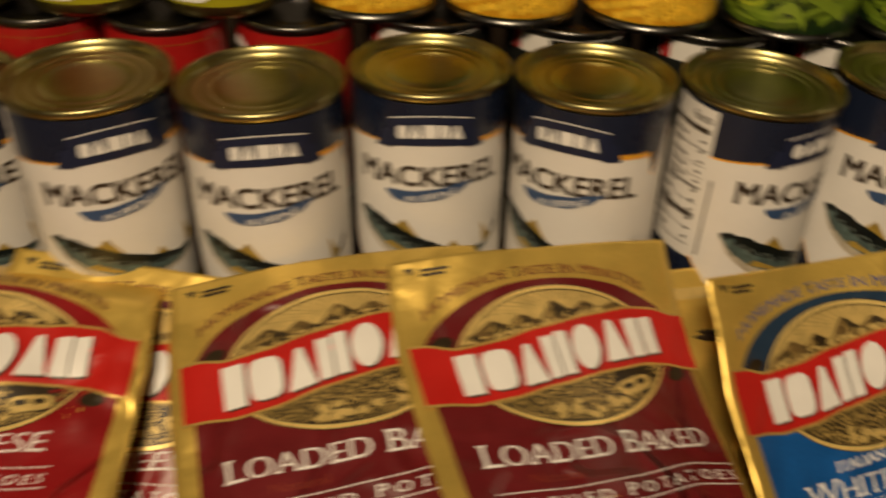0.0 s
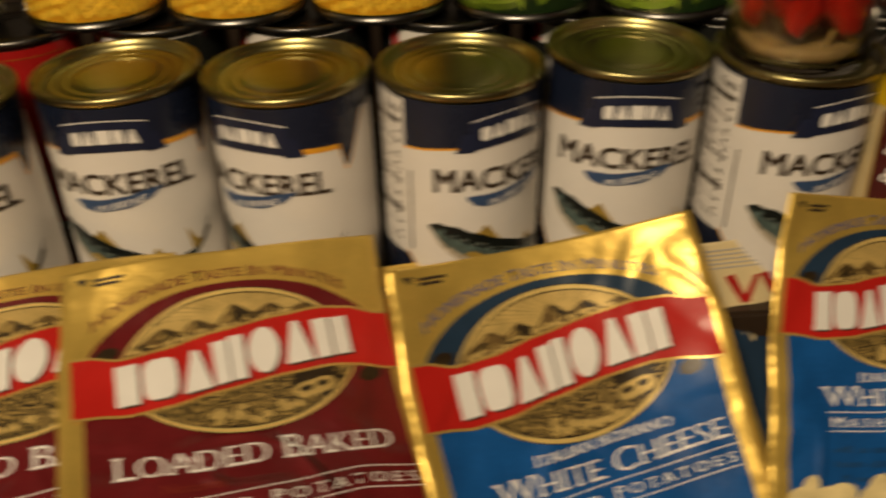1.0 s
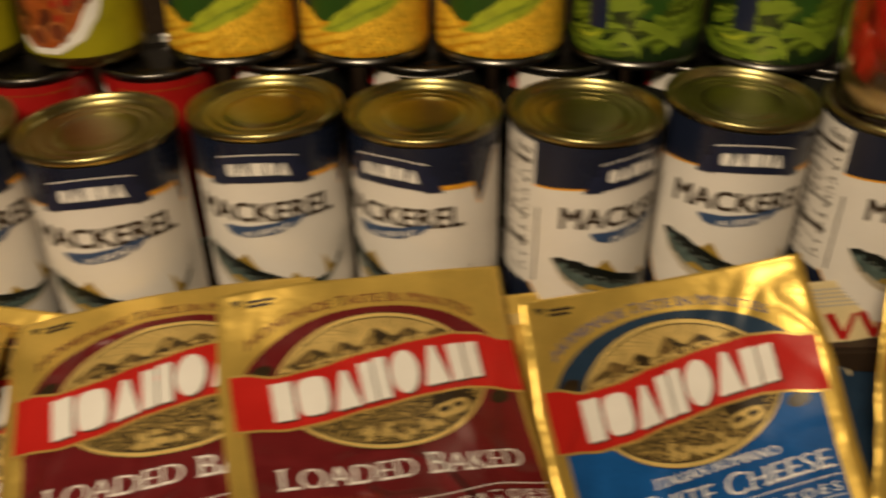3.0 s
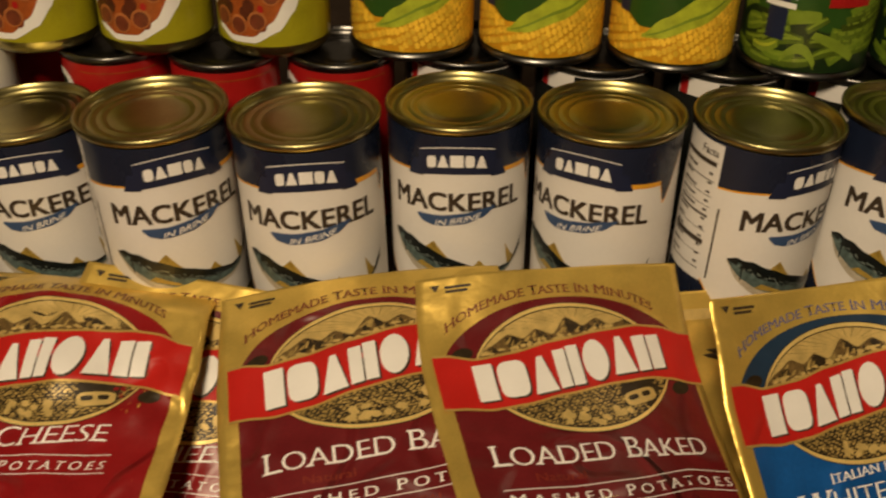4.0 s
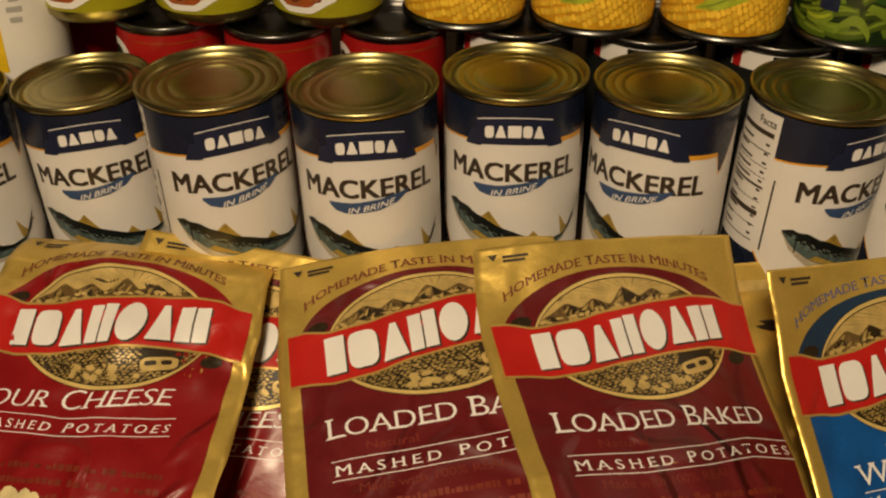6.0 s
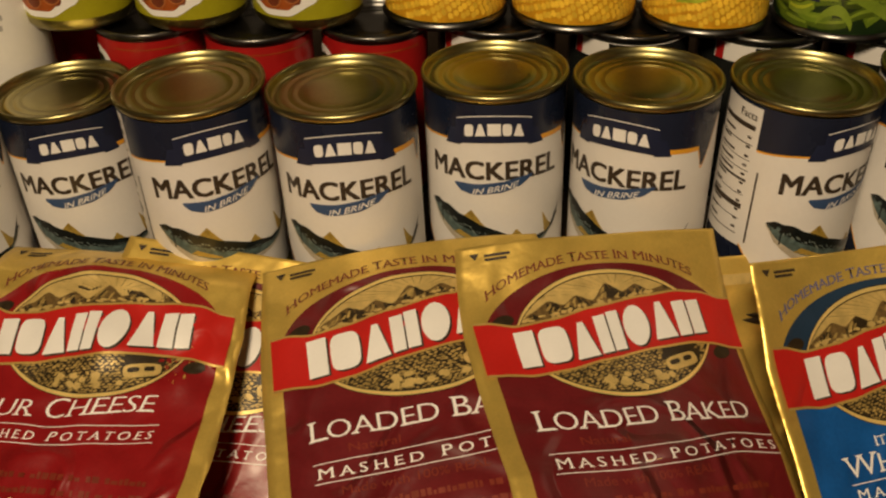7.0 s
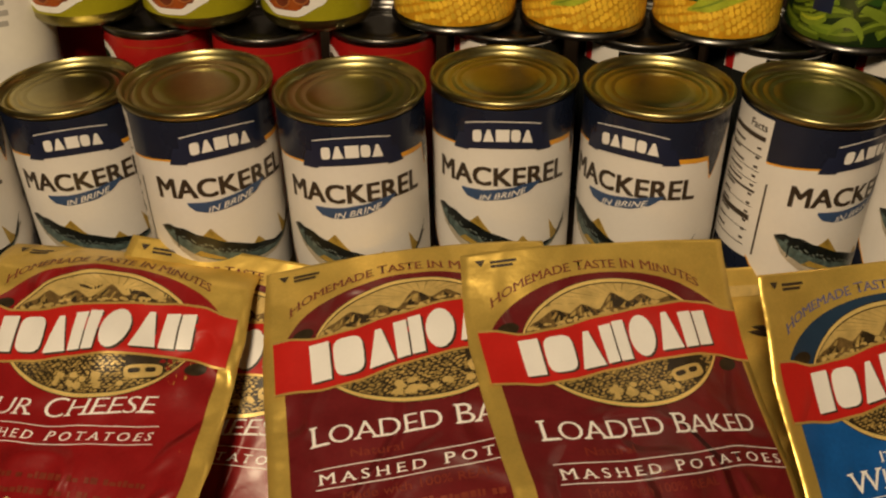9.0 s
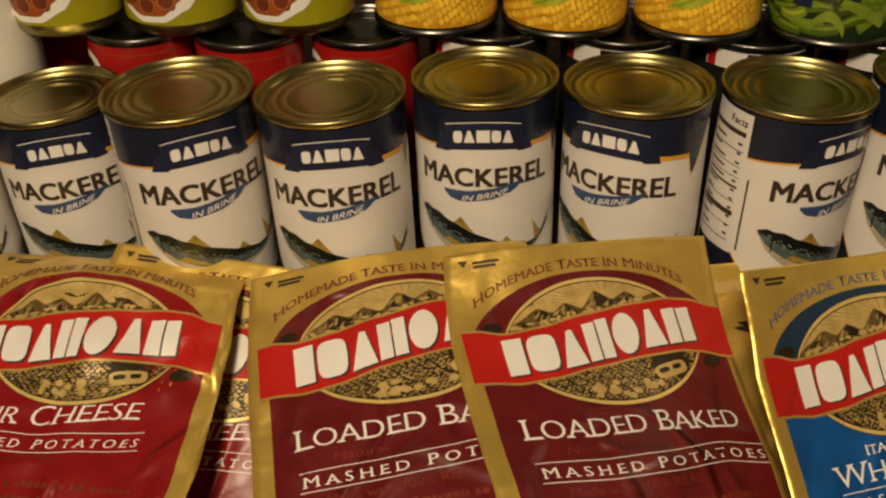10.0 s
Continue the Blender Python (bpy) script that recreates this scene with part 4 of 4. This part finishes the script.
def potato_pouch(name, label, surf, body, arch, arc_ink, lines, faint, seed):
    at_uv = surf[0]
    pouch = thing(name, label, "pouch", "potato pouches")
    foil = pouch_body(pouch, surf, GOLD)
    on = lambda k: (lambda u, v: at_uv(u, v, 0.00022 + 0.00016 * k))
    up = lambda k: (lambda u, h: at_uv(u, -h, 0.00022 + 0.00016 * k))
    edge = 0.0055
    bm = bmesh.new()
    strip(bm, on(0), edge, PW - edge, BAND_LOW, surf[3] - 0.012, 34, 30)
    panel = part("printed_panel", bm, body, pouch)
    bm = bmesh.new()
    outer = lambda u: 0.0565 - 0.0405 * math.sqrt(max(0.0, 1 - ((u - 0.0705) / 0.0668) ** 2))
    strip(bm, on(0), 0.0042, PW - 0.0046, lambda u: max(outer(u), 0), lambda u: max(outer(u), BAND_TOP(u) + 0.001), 60, 8)
    part("arch", bm, arch, pouch)
    bm = bmesh.new()
    strip(bm, on(1), EC[0] - EA, EC[0] + EA, lambda u: lens(u, -1), lambda u: lens(u, 1), 60, 12)
    part("oval", bm, ENGRAVE, pouch, "engraved oval picture")
    bm = bmesh.new()
    for sgn in (-1, 1):
        strip(bm, on(2.6), EC[0] - EA, EC[0] + EA, lambda u: lens(u, sgn) - 0.0012, lambda u: lens(u, sgn) + 0.0012, 80, 2)
    ring = part("oval_frame", bm, GOLD_RING, pouch, "bright gold ring")
    bm = bmesh.new()
    for sgn in (-1, 1):
        strip(bm, on(2.9), EC[0] - EA, EC[0] + EA, lambda u: lens(u, sgn) - sgn * 0.0012 - 0.0003, lambda u: lens(u, sgn) - sgn * 0.0012 + 0.0003, 80, 1)
        strip(bm, on(2.9), EC[0] - EA, EC[0] + EA, lambda u: lens(u, sgn) + sgn * 0.0013 - 0.0002, lambda u: lens(u, sgn) + sgn * 0.0013 + 0.0002, 80, 1)
    part("ring_line", bm, ENGRAVE, ring)
    # engraved hills above and field below the band
    rnd = random.Random(seed)
    ridge = curve_at([(0.020, 0.047), (0.030, 0.040), (0.040, 0.0345), (0.047, 0.0375), (0.054, 0.0330), (0.062, 0.0368), (0.071, 0.0275), (0.079, 0.0330), (0.087, 0.0290), (0.094, 0.0330), (0.104, 0.0305), (0.112, 0.0335), (0.119, 0.041)])
    clip = lambda f: (lambda u: max(f(u), lens(u, -1) + 0.0008))
    bm = bmesh.new()
    strip(bm, on(1.5), EC[0] - EA + 0.001, EC[0] + EA - 0.001, lambda u: lens(u, -1), lambda u: max(lens(u, -1), min(clip(ridge)(u), BAND_TOP(u))), 60, 3)
    part("sky", bm, GOLD_PALE, pouch)
    bm = bmesh.new()
    strip(bm, on(1.8), 0.022, 0.117, clip(ridge), lambda u: max(BAND_TOP(u), clip(ridge)(u)), 60, 4)
    part("hill_range", bm, ENGRAVE_MID, pouch)
    bm = bmesh.new()
    for k in range(36):
        u = rnd.uniform(0.026, 0.112)
        v0 = clip(ridge)(u) + 0.0005
        w = rnd.uniform(0.0012, 0.0034)
        v1 = min(BAND_TOP(u) - 0.002, v0 + rnd.uniform(0.003, 0.008))
        if v1 > v0 + 0.001:
            quad_shape(bm, on(2.2), ((u, v0), (u + w * 0.5, v0 + 0.0004), (u + w * 1.6, v1), (u + w * 0.2, v1)))
    part("hill_shading", bm, ENGRAVE, pouch, kind="stuff")
    bm = bmesh.new()
    for k in range(44):
        u = rnd.uniform(0.028, 0.110)
        v0 = clip(ridge)(u) + rnd.uniform(0.0008, 0.0045)
        w = rnd.uniform(0.0006, 0.0016)
        v1 = min(BAND_TOP(u) - 0.002, v0 + rnd.uniform(0.002, 0.005))
        if v1 > v0 + 0.001:
            quad_shape(bm, on(2.35), ((u, v0), (u - w, v0 + 0.0004), (u - w * 2.6, v1), (u - w * 1.2, v1)))
    part("hill_facet", bm, ENGRAVE_PALE, pouch, kind="stuff")
    bm = bmesh.new()
    for k in range(26):
        a = math.radians(-172 + k * 6.6)
        c = (0.075, 0.040)
        r0, r1 = 0.012, 0.030
        p = [(c[0] + r * math.cos(a + d) * 1.5, c[1] + r * math.sin(a + d)) for r, d in ((r0, 0), (r0, 0.012), (r1, 0.02), (r1, 0))]
        p = [(u, min(max(v, lens(u, -1) + 0.0015), clip(ridge)(u) - 0.0003)) for u, v in p]
        if all(0.024 < u < 0.116 for u, v in p) and p[0][1] > p[3][1] + 0.0015:
            quad_shape(bm, on(2.0), p)
    part("sky_ray", bm, ENGRAVE_PALE, pouch, kind="stuff")
    bm = bmesh.new()
    for k in range(46):
        u = rnd.uniform(0.022, 0.100)
        v = BAND_TOP(u) - rnd.uniform(0.0006, 0.0030)
        if v > lens(u, -1) + 0.002:
            blob(bm, on(2.4), u, v, rnd.uniform(0.0008, 0.0018), rnd.uniform(0.0006, 0.0010), 0, 8)
    for k in range(13):
        u = 0.056 + 0.036 * rnd.random()
        v = 0.0800 + rnd.uniform(-0.003, 0.0045)
        if v < lens(u, 1) - 0.0025:
            blob(bm, on(2.6), u, v, rnd.uniform(0.0018, 0.0028), rnd.uniform(0.0014, 0.0020), rnd.uniform(-0.6, 0.6), 10)
    blob(bm, on(2.6), 0.0995, 0.0722, 0.0092, 0.0036, -0.22, 20, 0.55)
    quad_shape(bm, on(2.6), ((0.0560, 0.0840), (0.0590, 0.0845), (0.0600, 0.0770), (0.0575, 0.0765)))
    part("potato_print", bm, GOLD_PALE, pouch, kind="stuff")
    bm = bmesh.new()
    for row in range(15):
        for k in range(34):
            u = 0.022 + k * 0.0029 + (row % 2) * 0.0014 + rnd.uniform(-0.0006, 0.0006)
            v = BAND_LOW(u) + 0.0012 + row * 0.00150 + rnd.uniform(-0.0003, 0.0003)
            if v < lens(u, 1) - 0.0014 and not (0.090 < u < 0.110 and v < 0.0765):
                blob(bm, on(1.8), u, v, rnd.uniform(0.0009, 0.0016), rnd.uniform(0.0004, 0.0008), rnd.uniform(-0.6, 0.2), 6)
    part("field_print", bm, ENGRAVE_PALE, pouch, kind="stuff")
    for tu, tv in ((0.0160, 0.0425), (0.1250, 0.0685)):
        bm = bmesh.new()
        blob(bm, on(0.8), tu, tv, 0.0055, 0.0034, -0.2)
        part("oval_tip", bm, ENGRAVE, pouch, "dark tip of the oval")
    for wu, wv, wr in ((0.0955, 0.0725, 0.0030), (0.1030, 0.0708, 0.0026)):
        bm = bmesh.new()
        blob(bm, on(3.2), wu, wv, wr, 0.0013, -0.22, 14, 0.6)
        part("truck_window", bm, ENGRAVE, pouch)
    # the red band, its gold lines and its mark
    bm = bmesh.new()
    strip(bm, on(3.6), 0.0012, PW - 0.0016, BAND_TOP, BAND_LOW, 60, 8)
    band = part("red_band", bm, RED, pouch, "glossy red band")
    bm = bmesh.new()
    for f in (BAND_TOP, BAND_LOW):
        strip(bm, on(4.2), 0.0012, PW - 0.0016, lambda u: f(u) - 0.0006, lambda u: f(u) + 0.0006, 60, 1)
    part("band_line", bm, GOLD_PRINT, band)
    base = curve_at([(0.018, -0.0690), (0.045, -0.0680), (0.070, -0.0645), (0.095, -0.0600), (0.120, -0.0578)])
    cap = curve_at([(0.018, 0.0195), (0.050, 0.0190), (0.075, 0.0215), (0.120, 0.0180)])
    shapes = ((0.105, 0.16, 0.135, 0.07, 0.07, 0.155, 0.14, 0.083, 0.083), ("bar", "round", "wedge", "bar", "bar", "disc", "wedge", "bar", "bar"))
    wordmark("shape_shadow", band, INK, lambda u, h: at_uv(u + 0.0010, -h + 0.0009, 0.0010), 0.0180, 0.1195, base, cap, *shapes)
    wordmark("brand_shape", band, WHITE, lambda u, h: at_uv(u, -h, 0.00125), 0.0180, 0.1195, base, cap, *shapes, "plain white brand shape")
    # arched line of words over the oval
    bm = bmesh.new()
    arc = lambda u: -(0.0475 - 0.0365 * math.sqrt(max(0.0, 1 - ((u - 0.0690) / 0.0700) ** 2))) - 0.0026
    letter(bm, up(1), "HOMEMADE TASTE IN MINUTES", 0.0105, 0.1215, arc, 0.0054, 0, 0, 1.0, True)
    letter(bm, up(1.2), "HOMEMADE TASTE IN MINUTES", 0.0107, 0.1217, arc, 0.0054, 0, 0, 1.0, True)
    part("arched_lettering", bm, arc_ink, pouch)
    bm = bmesh.new()
    quad_shape(bm, up(1), ((0.0062, -0.0042), (0.0085, -0.0075), (0.0090, -0.0075), (0.0112, -0.0042)))
    for k in range(2):
        strip(bm, up(1), 0.0135, 0.0265 - k * 0.002, -0.0066 - k * 0.0022, -0.0052 - k * 0.0022, 6, 1)
    part("corner_print", bm, INK, pouch)
    bm = bmesh.new()
    for text, a, b, basev, cap_h, bold in lines:
        for k, (du, dv) in enumerate(((-0.75, 0), (0.75, 0), (0, 0)) if cap_h > 0.006 else ((-0.4, 0), (0.4, 0))):
            letter(bm, up(1 + 0.2 * k), text, a + du * 0.00028, b + du * 0.00028, lambda u, q=basev: -q(u) + dv * 0.0003, cap_h * 1.13, -0.014 if cap_h > 0.006 else -0.006, 0.22 if lines is FOUR else 0.0, 1.45 if text.startswith("MASHED") else 1.0, True)
    mid = lines[-1][3]
    for off in (-0.0075, 0.0018):
        strip(bm, on(1), lines[-1][1] - 0.002, lines[-1][2] + 0.002, lambda u: mid(u) + off, lambda u: mid(u) + off + 0.00042, 36, 1)
    part("lettering", bm, WHITE, panel, "white product lettering")
    bm = bmesh.new()
    start = 0
    if lines is LOADED:
        start = 1
        letter(bm, up(0.9), "Natural", 0.0330, 0.0560, lambda u: -WAVE(u) + 0.0105, 0.0042)
        letter(bm, up(0.9), "Made with 100% REAL", 0.0280, 0.0930, lambda u: -WAVE(u) - 0.0085, 0.0042)
    for k in range(start, 4):
        t = 0.026 + rnd.uniform(0, 0.006)
        while t < 0.118:
            w = rnd.uniform(0.0012, 0.0036)
            hh = rnd.uniform(0.0018, 0.0034)
            strip(bm, on(0.9), t, t + w, 0.1302 + k * 0.0072 - hh, 0.1302 + k * 0.0072, 2, 1)
            t += w + (0.0007 if rnd.random() < 0.75 else 0.0030)
    part("small_print", bm, faint, panel, "faint small print bars", kind="stuff")
    bm = bmesh.new()
    for k in range(26):
        blob(bm, on(1.2 + 0.05 * k), 0.035 + rnd.uniform(-0.022, 0.030), 0.158 + rnd.uniform(-0.014, 0.016), rnd.uniform(0.006, 0.011), rnd.uniform(0.004, 0.008), rnd.uniform(0, 3), 12)
    part("potato_picture", bm, CREAM, panel, "cream mashed potato print")
    return pouch


WAVE = curve_at([(0.02, 0.1200), (0.05, 0.1215), (0.08, 0.1205), (0.11, 0.1180), (0.136, 0.1203)])
LB = curve_at([(0.018, 0.1015), (0.05, 0.1035), (0.08, 0.1030), (0.126, 0.1038)])
LOADED = [("LOADED BAKED", 0.0167, 0.1270, LB, 0.0098, 0.004), ("MASHED POTATOES", 0.0186, 0.1337, WAVE, 0.0048, 0.0)]
WAVE4 = curve_at([(0.02, 0.1110), (0.06, 0.1120), (0.09, 0.1090), (0.12, 0.1065)])
FB = curve_at([(0.01, 0.1005), (0.06, 0.1000), (0.11, 0.0930)])
FOUR = [("FOUR CHEESE", 0.0080, 0.1095, FB, 0.0096, 0.004), ("MASHED POTATOES", 0.0160, 0.1140, WAVE4, 0.0046, 0.0)]
WAVEC = curve_at([(0.02, 0.1175), (0.05, 0.1175), (0.09, 0.1155), (0.136, 0.1120)])
WC = curve_at([(0.02, 0.1075), (0.07, 0.1070), (0.132, 0.1015)])
IR = curve_at([(0.04, 0.0955), (0.11, 0.0915)])
ROMANO = [("ITALIAN ROMANO", 0.0455, 0.1100, IR, 0.0046, 0.0), ("WHITE CHEESE", 0.0250, 0.1315, WC, 0.0095, 0.004), ("MASHED POTATOES", 0.0275, 0.1320, WAVEC, 0.0046, 0.0)]

potato_pouch("potato_pouch", "gold and maroon foil pouch of loaded baked mashed potatoes", pouch_surface((-0.1195, -0.0685, 0.0356), (-3.0, 17.9, -13.5), (-0.0064, 0.0014, -0.0006), 1.005, 1),
             MAROON, MAROON, BROWN_PRINT, LOADED, FAINT_RED, 21)
potato_pouch("potato_pouch", "gold and maroon foil pouch, loaded baked, lying over its neighbour", pouch_surface((-0.0208, -0.0761, 0.0537), (17.5, 36.7, 4.8), (-0.0053, -0.0134, 0.0247), 0.972, 2, right=-0.001, curl=0.014),
             MAROON, MAROON, BROWN_PRINT, LOADED, FAINT_RED, 22)
potato_pouch("potato_pouch", "gold and blue foil pouch of white cheese mashed potatoes", pouch_surface((0.1156, -0.0754, 0.0423), (9.3, 49.0, -3.4), (0.0181, -0.0072, 0.0104), 0.975, 3),
             BLUE, ARCH_NAVY, LILAC, ROMANO, FAINT_BLUE, 23)
potato_pouch("potato_pouch", "gold and bright red foil pouch of four cheese potatoes, wrinkled top", pouch_surface((-0.2608, -0.0491, 0.0445), (-1.5, 33.8, 3.6), (-0.0044, 0.0106, 0.0093), 0.971, 4, dent=0.0022, flop=1.0),
             CRIMSON, CRIMSON, BROWN_PRINT, FOUR, FAINT_RED, 24)
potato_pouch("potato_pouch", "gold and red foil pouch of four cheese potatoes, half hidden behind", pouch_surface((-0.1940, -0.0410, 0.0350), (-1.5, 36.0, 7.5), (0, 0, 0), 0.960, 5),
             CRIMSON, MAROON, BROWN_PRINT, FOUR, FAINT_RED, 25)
potato_pouch("potato_pouch", "smaller gold and blue white cheese pouch beside the dark bag", pouch_surface((0.2849, -0.0806, 0.0777), (23.6, 61.2, 16.9), (0.0052, 0.0167, 0.0121), 0.827, 6, length=0.180),
             BLUE, ARCH_NAVY, LILAC, ROMANO, FAINT_BLUE, 26)

# a plain gold pouch and a cream and navy one deeper in the pile
surf = pouch_surface((0.025, -0.060, 0.028), (14, 52, 3), (0.001, 0.0, 0.0), 0.95, 7, dent=0.002)
pouch = thing("gold_pouch", "wrinkled gold foil pouch wedged behind its neighbours", "pouch")
pouch_body(pouch, surf, GOLD)
bm = bmesh.new()
strip(bm, lambda u, v: surf[0](u, v, 0.0004), 0.075, 0.128, 0.010, 0.016, 16, 1)
part("print_bars", bm, GOLD_PALE, pouch)
surf = pouch_surface((0.185, -0.056, 0.032), (12, 62, 3), (0.001, 0.0, 0.0), 0.95, 8, dent=0.0016)
pouch = thing("cream_pouch", "cream and navy pouch wedged between two potato pouches", "pouch")
pouch_body(pouch, surf, LABEL_CREAM)
bm = bmesh.new()
strip(bm, lambda u, v: surf[0](u, v, 0.0004), 0.0, PW, lambda u: 0.040 - 0.010 * math.sin(u * 90), 0.185, 30, 16)
part("navy_panel", bm, ARCH_NAVY, pouch)
bm = bmesh.new()
put = lambda u, v: surf[0](u, v, 0.0007)
for a in (0.098, 0.116):
    quad_shape(bm, put, ((a, 0.018), (a + 0.005, 0.017), (a + 0.012, 0.032), (a + 0.008, 0.032)))
    quad_shape(bm, put, ((a + 0.015, 0.018), (a + 0.018, 0.018), (a + 0.012, 0.032), (a + 0.008, 0.032)))
part("red_print", bm, LABEL_RED, pouch)
bm = bmesh.new()
for k in range(5):
    strip(bm, put, 0.085, 0.128 - 0.004 * (k % 2), 0.004 + k * 0.0022, 0.0048 + k * 0.0022, 10, 1)
part("small_print", bm, GREY, pouch)

# dark bag with a green stripe lying over the last pouch
surf = pouch_surface((0.3585, -0.0850, 0.0440), (14, 50, 2), (0.002, 0.0, 0.0), 1.0, 9, length=0.16, dent=0.0016)
flat = surf[0]
surf = (lambda u, v, k=0.0: flat(u + 0.75 * v, v, k),) + surf[1:]
bag = thing("dark_bag", "glossy black bag with a green stripe lying over a pouch", "bag")
pouch_body(bag, surf, BLACK_FILM)
bm = bmesh.new()
put = lambda u, v: surf[0](u, v, 0.0005)
strip(bm, put, 0.014, 0.138, 0.002, lambda u: 0.003 + 0.8 * (u - 0.014), 24, 6)
part("green_stripe", bm, GREEN_FILM, bag)
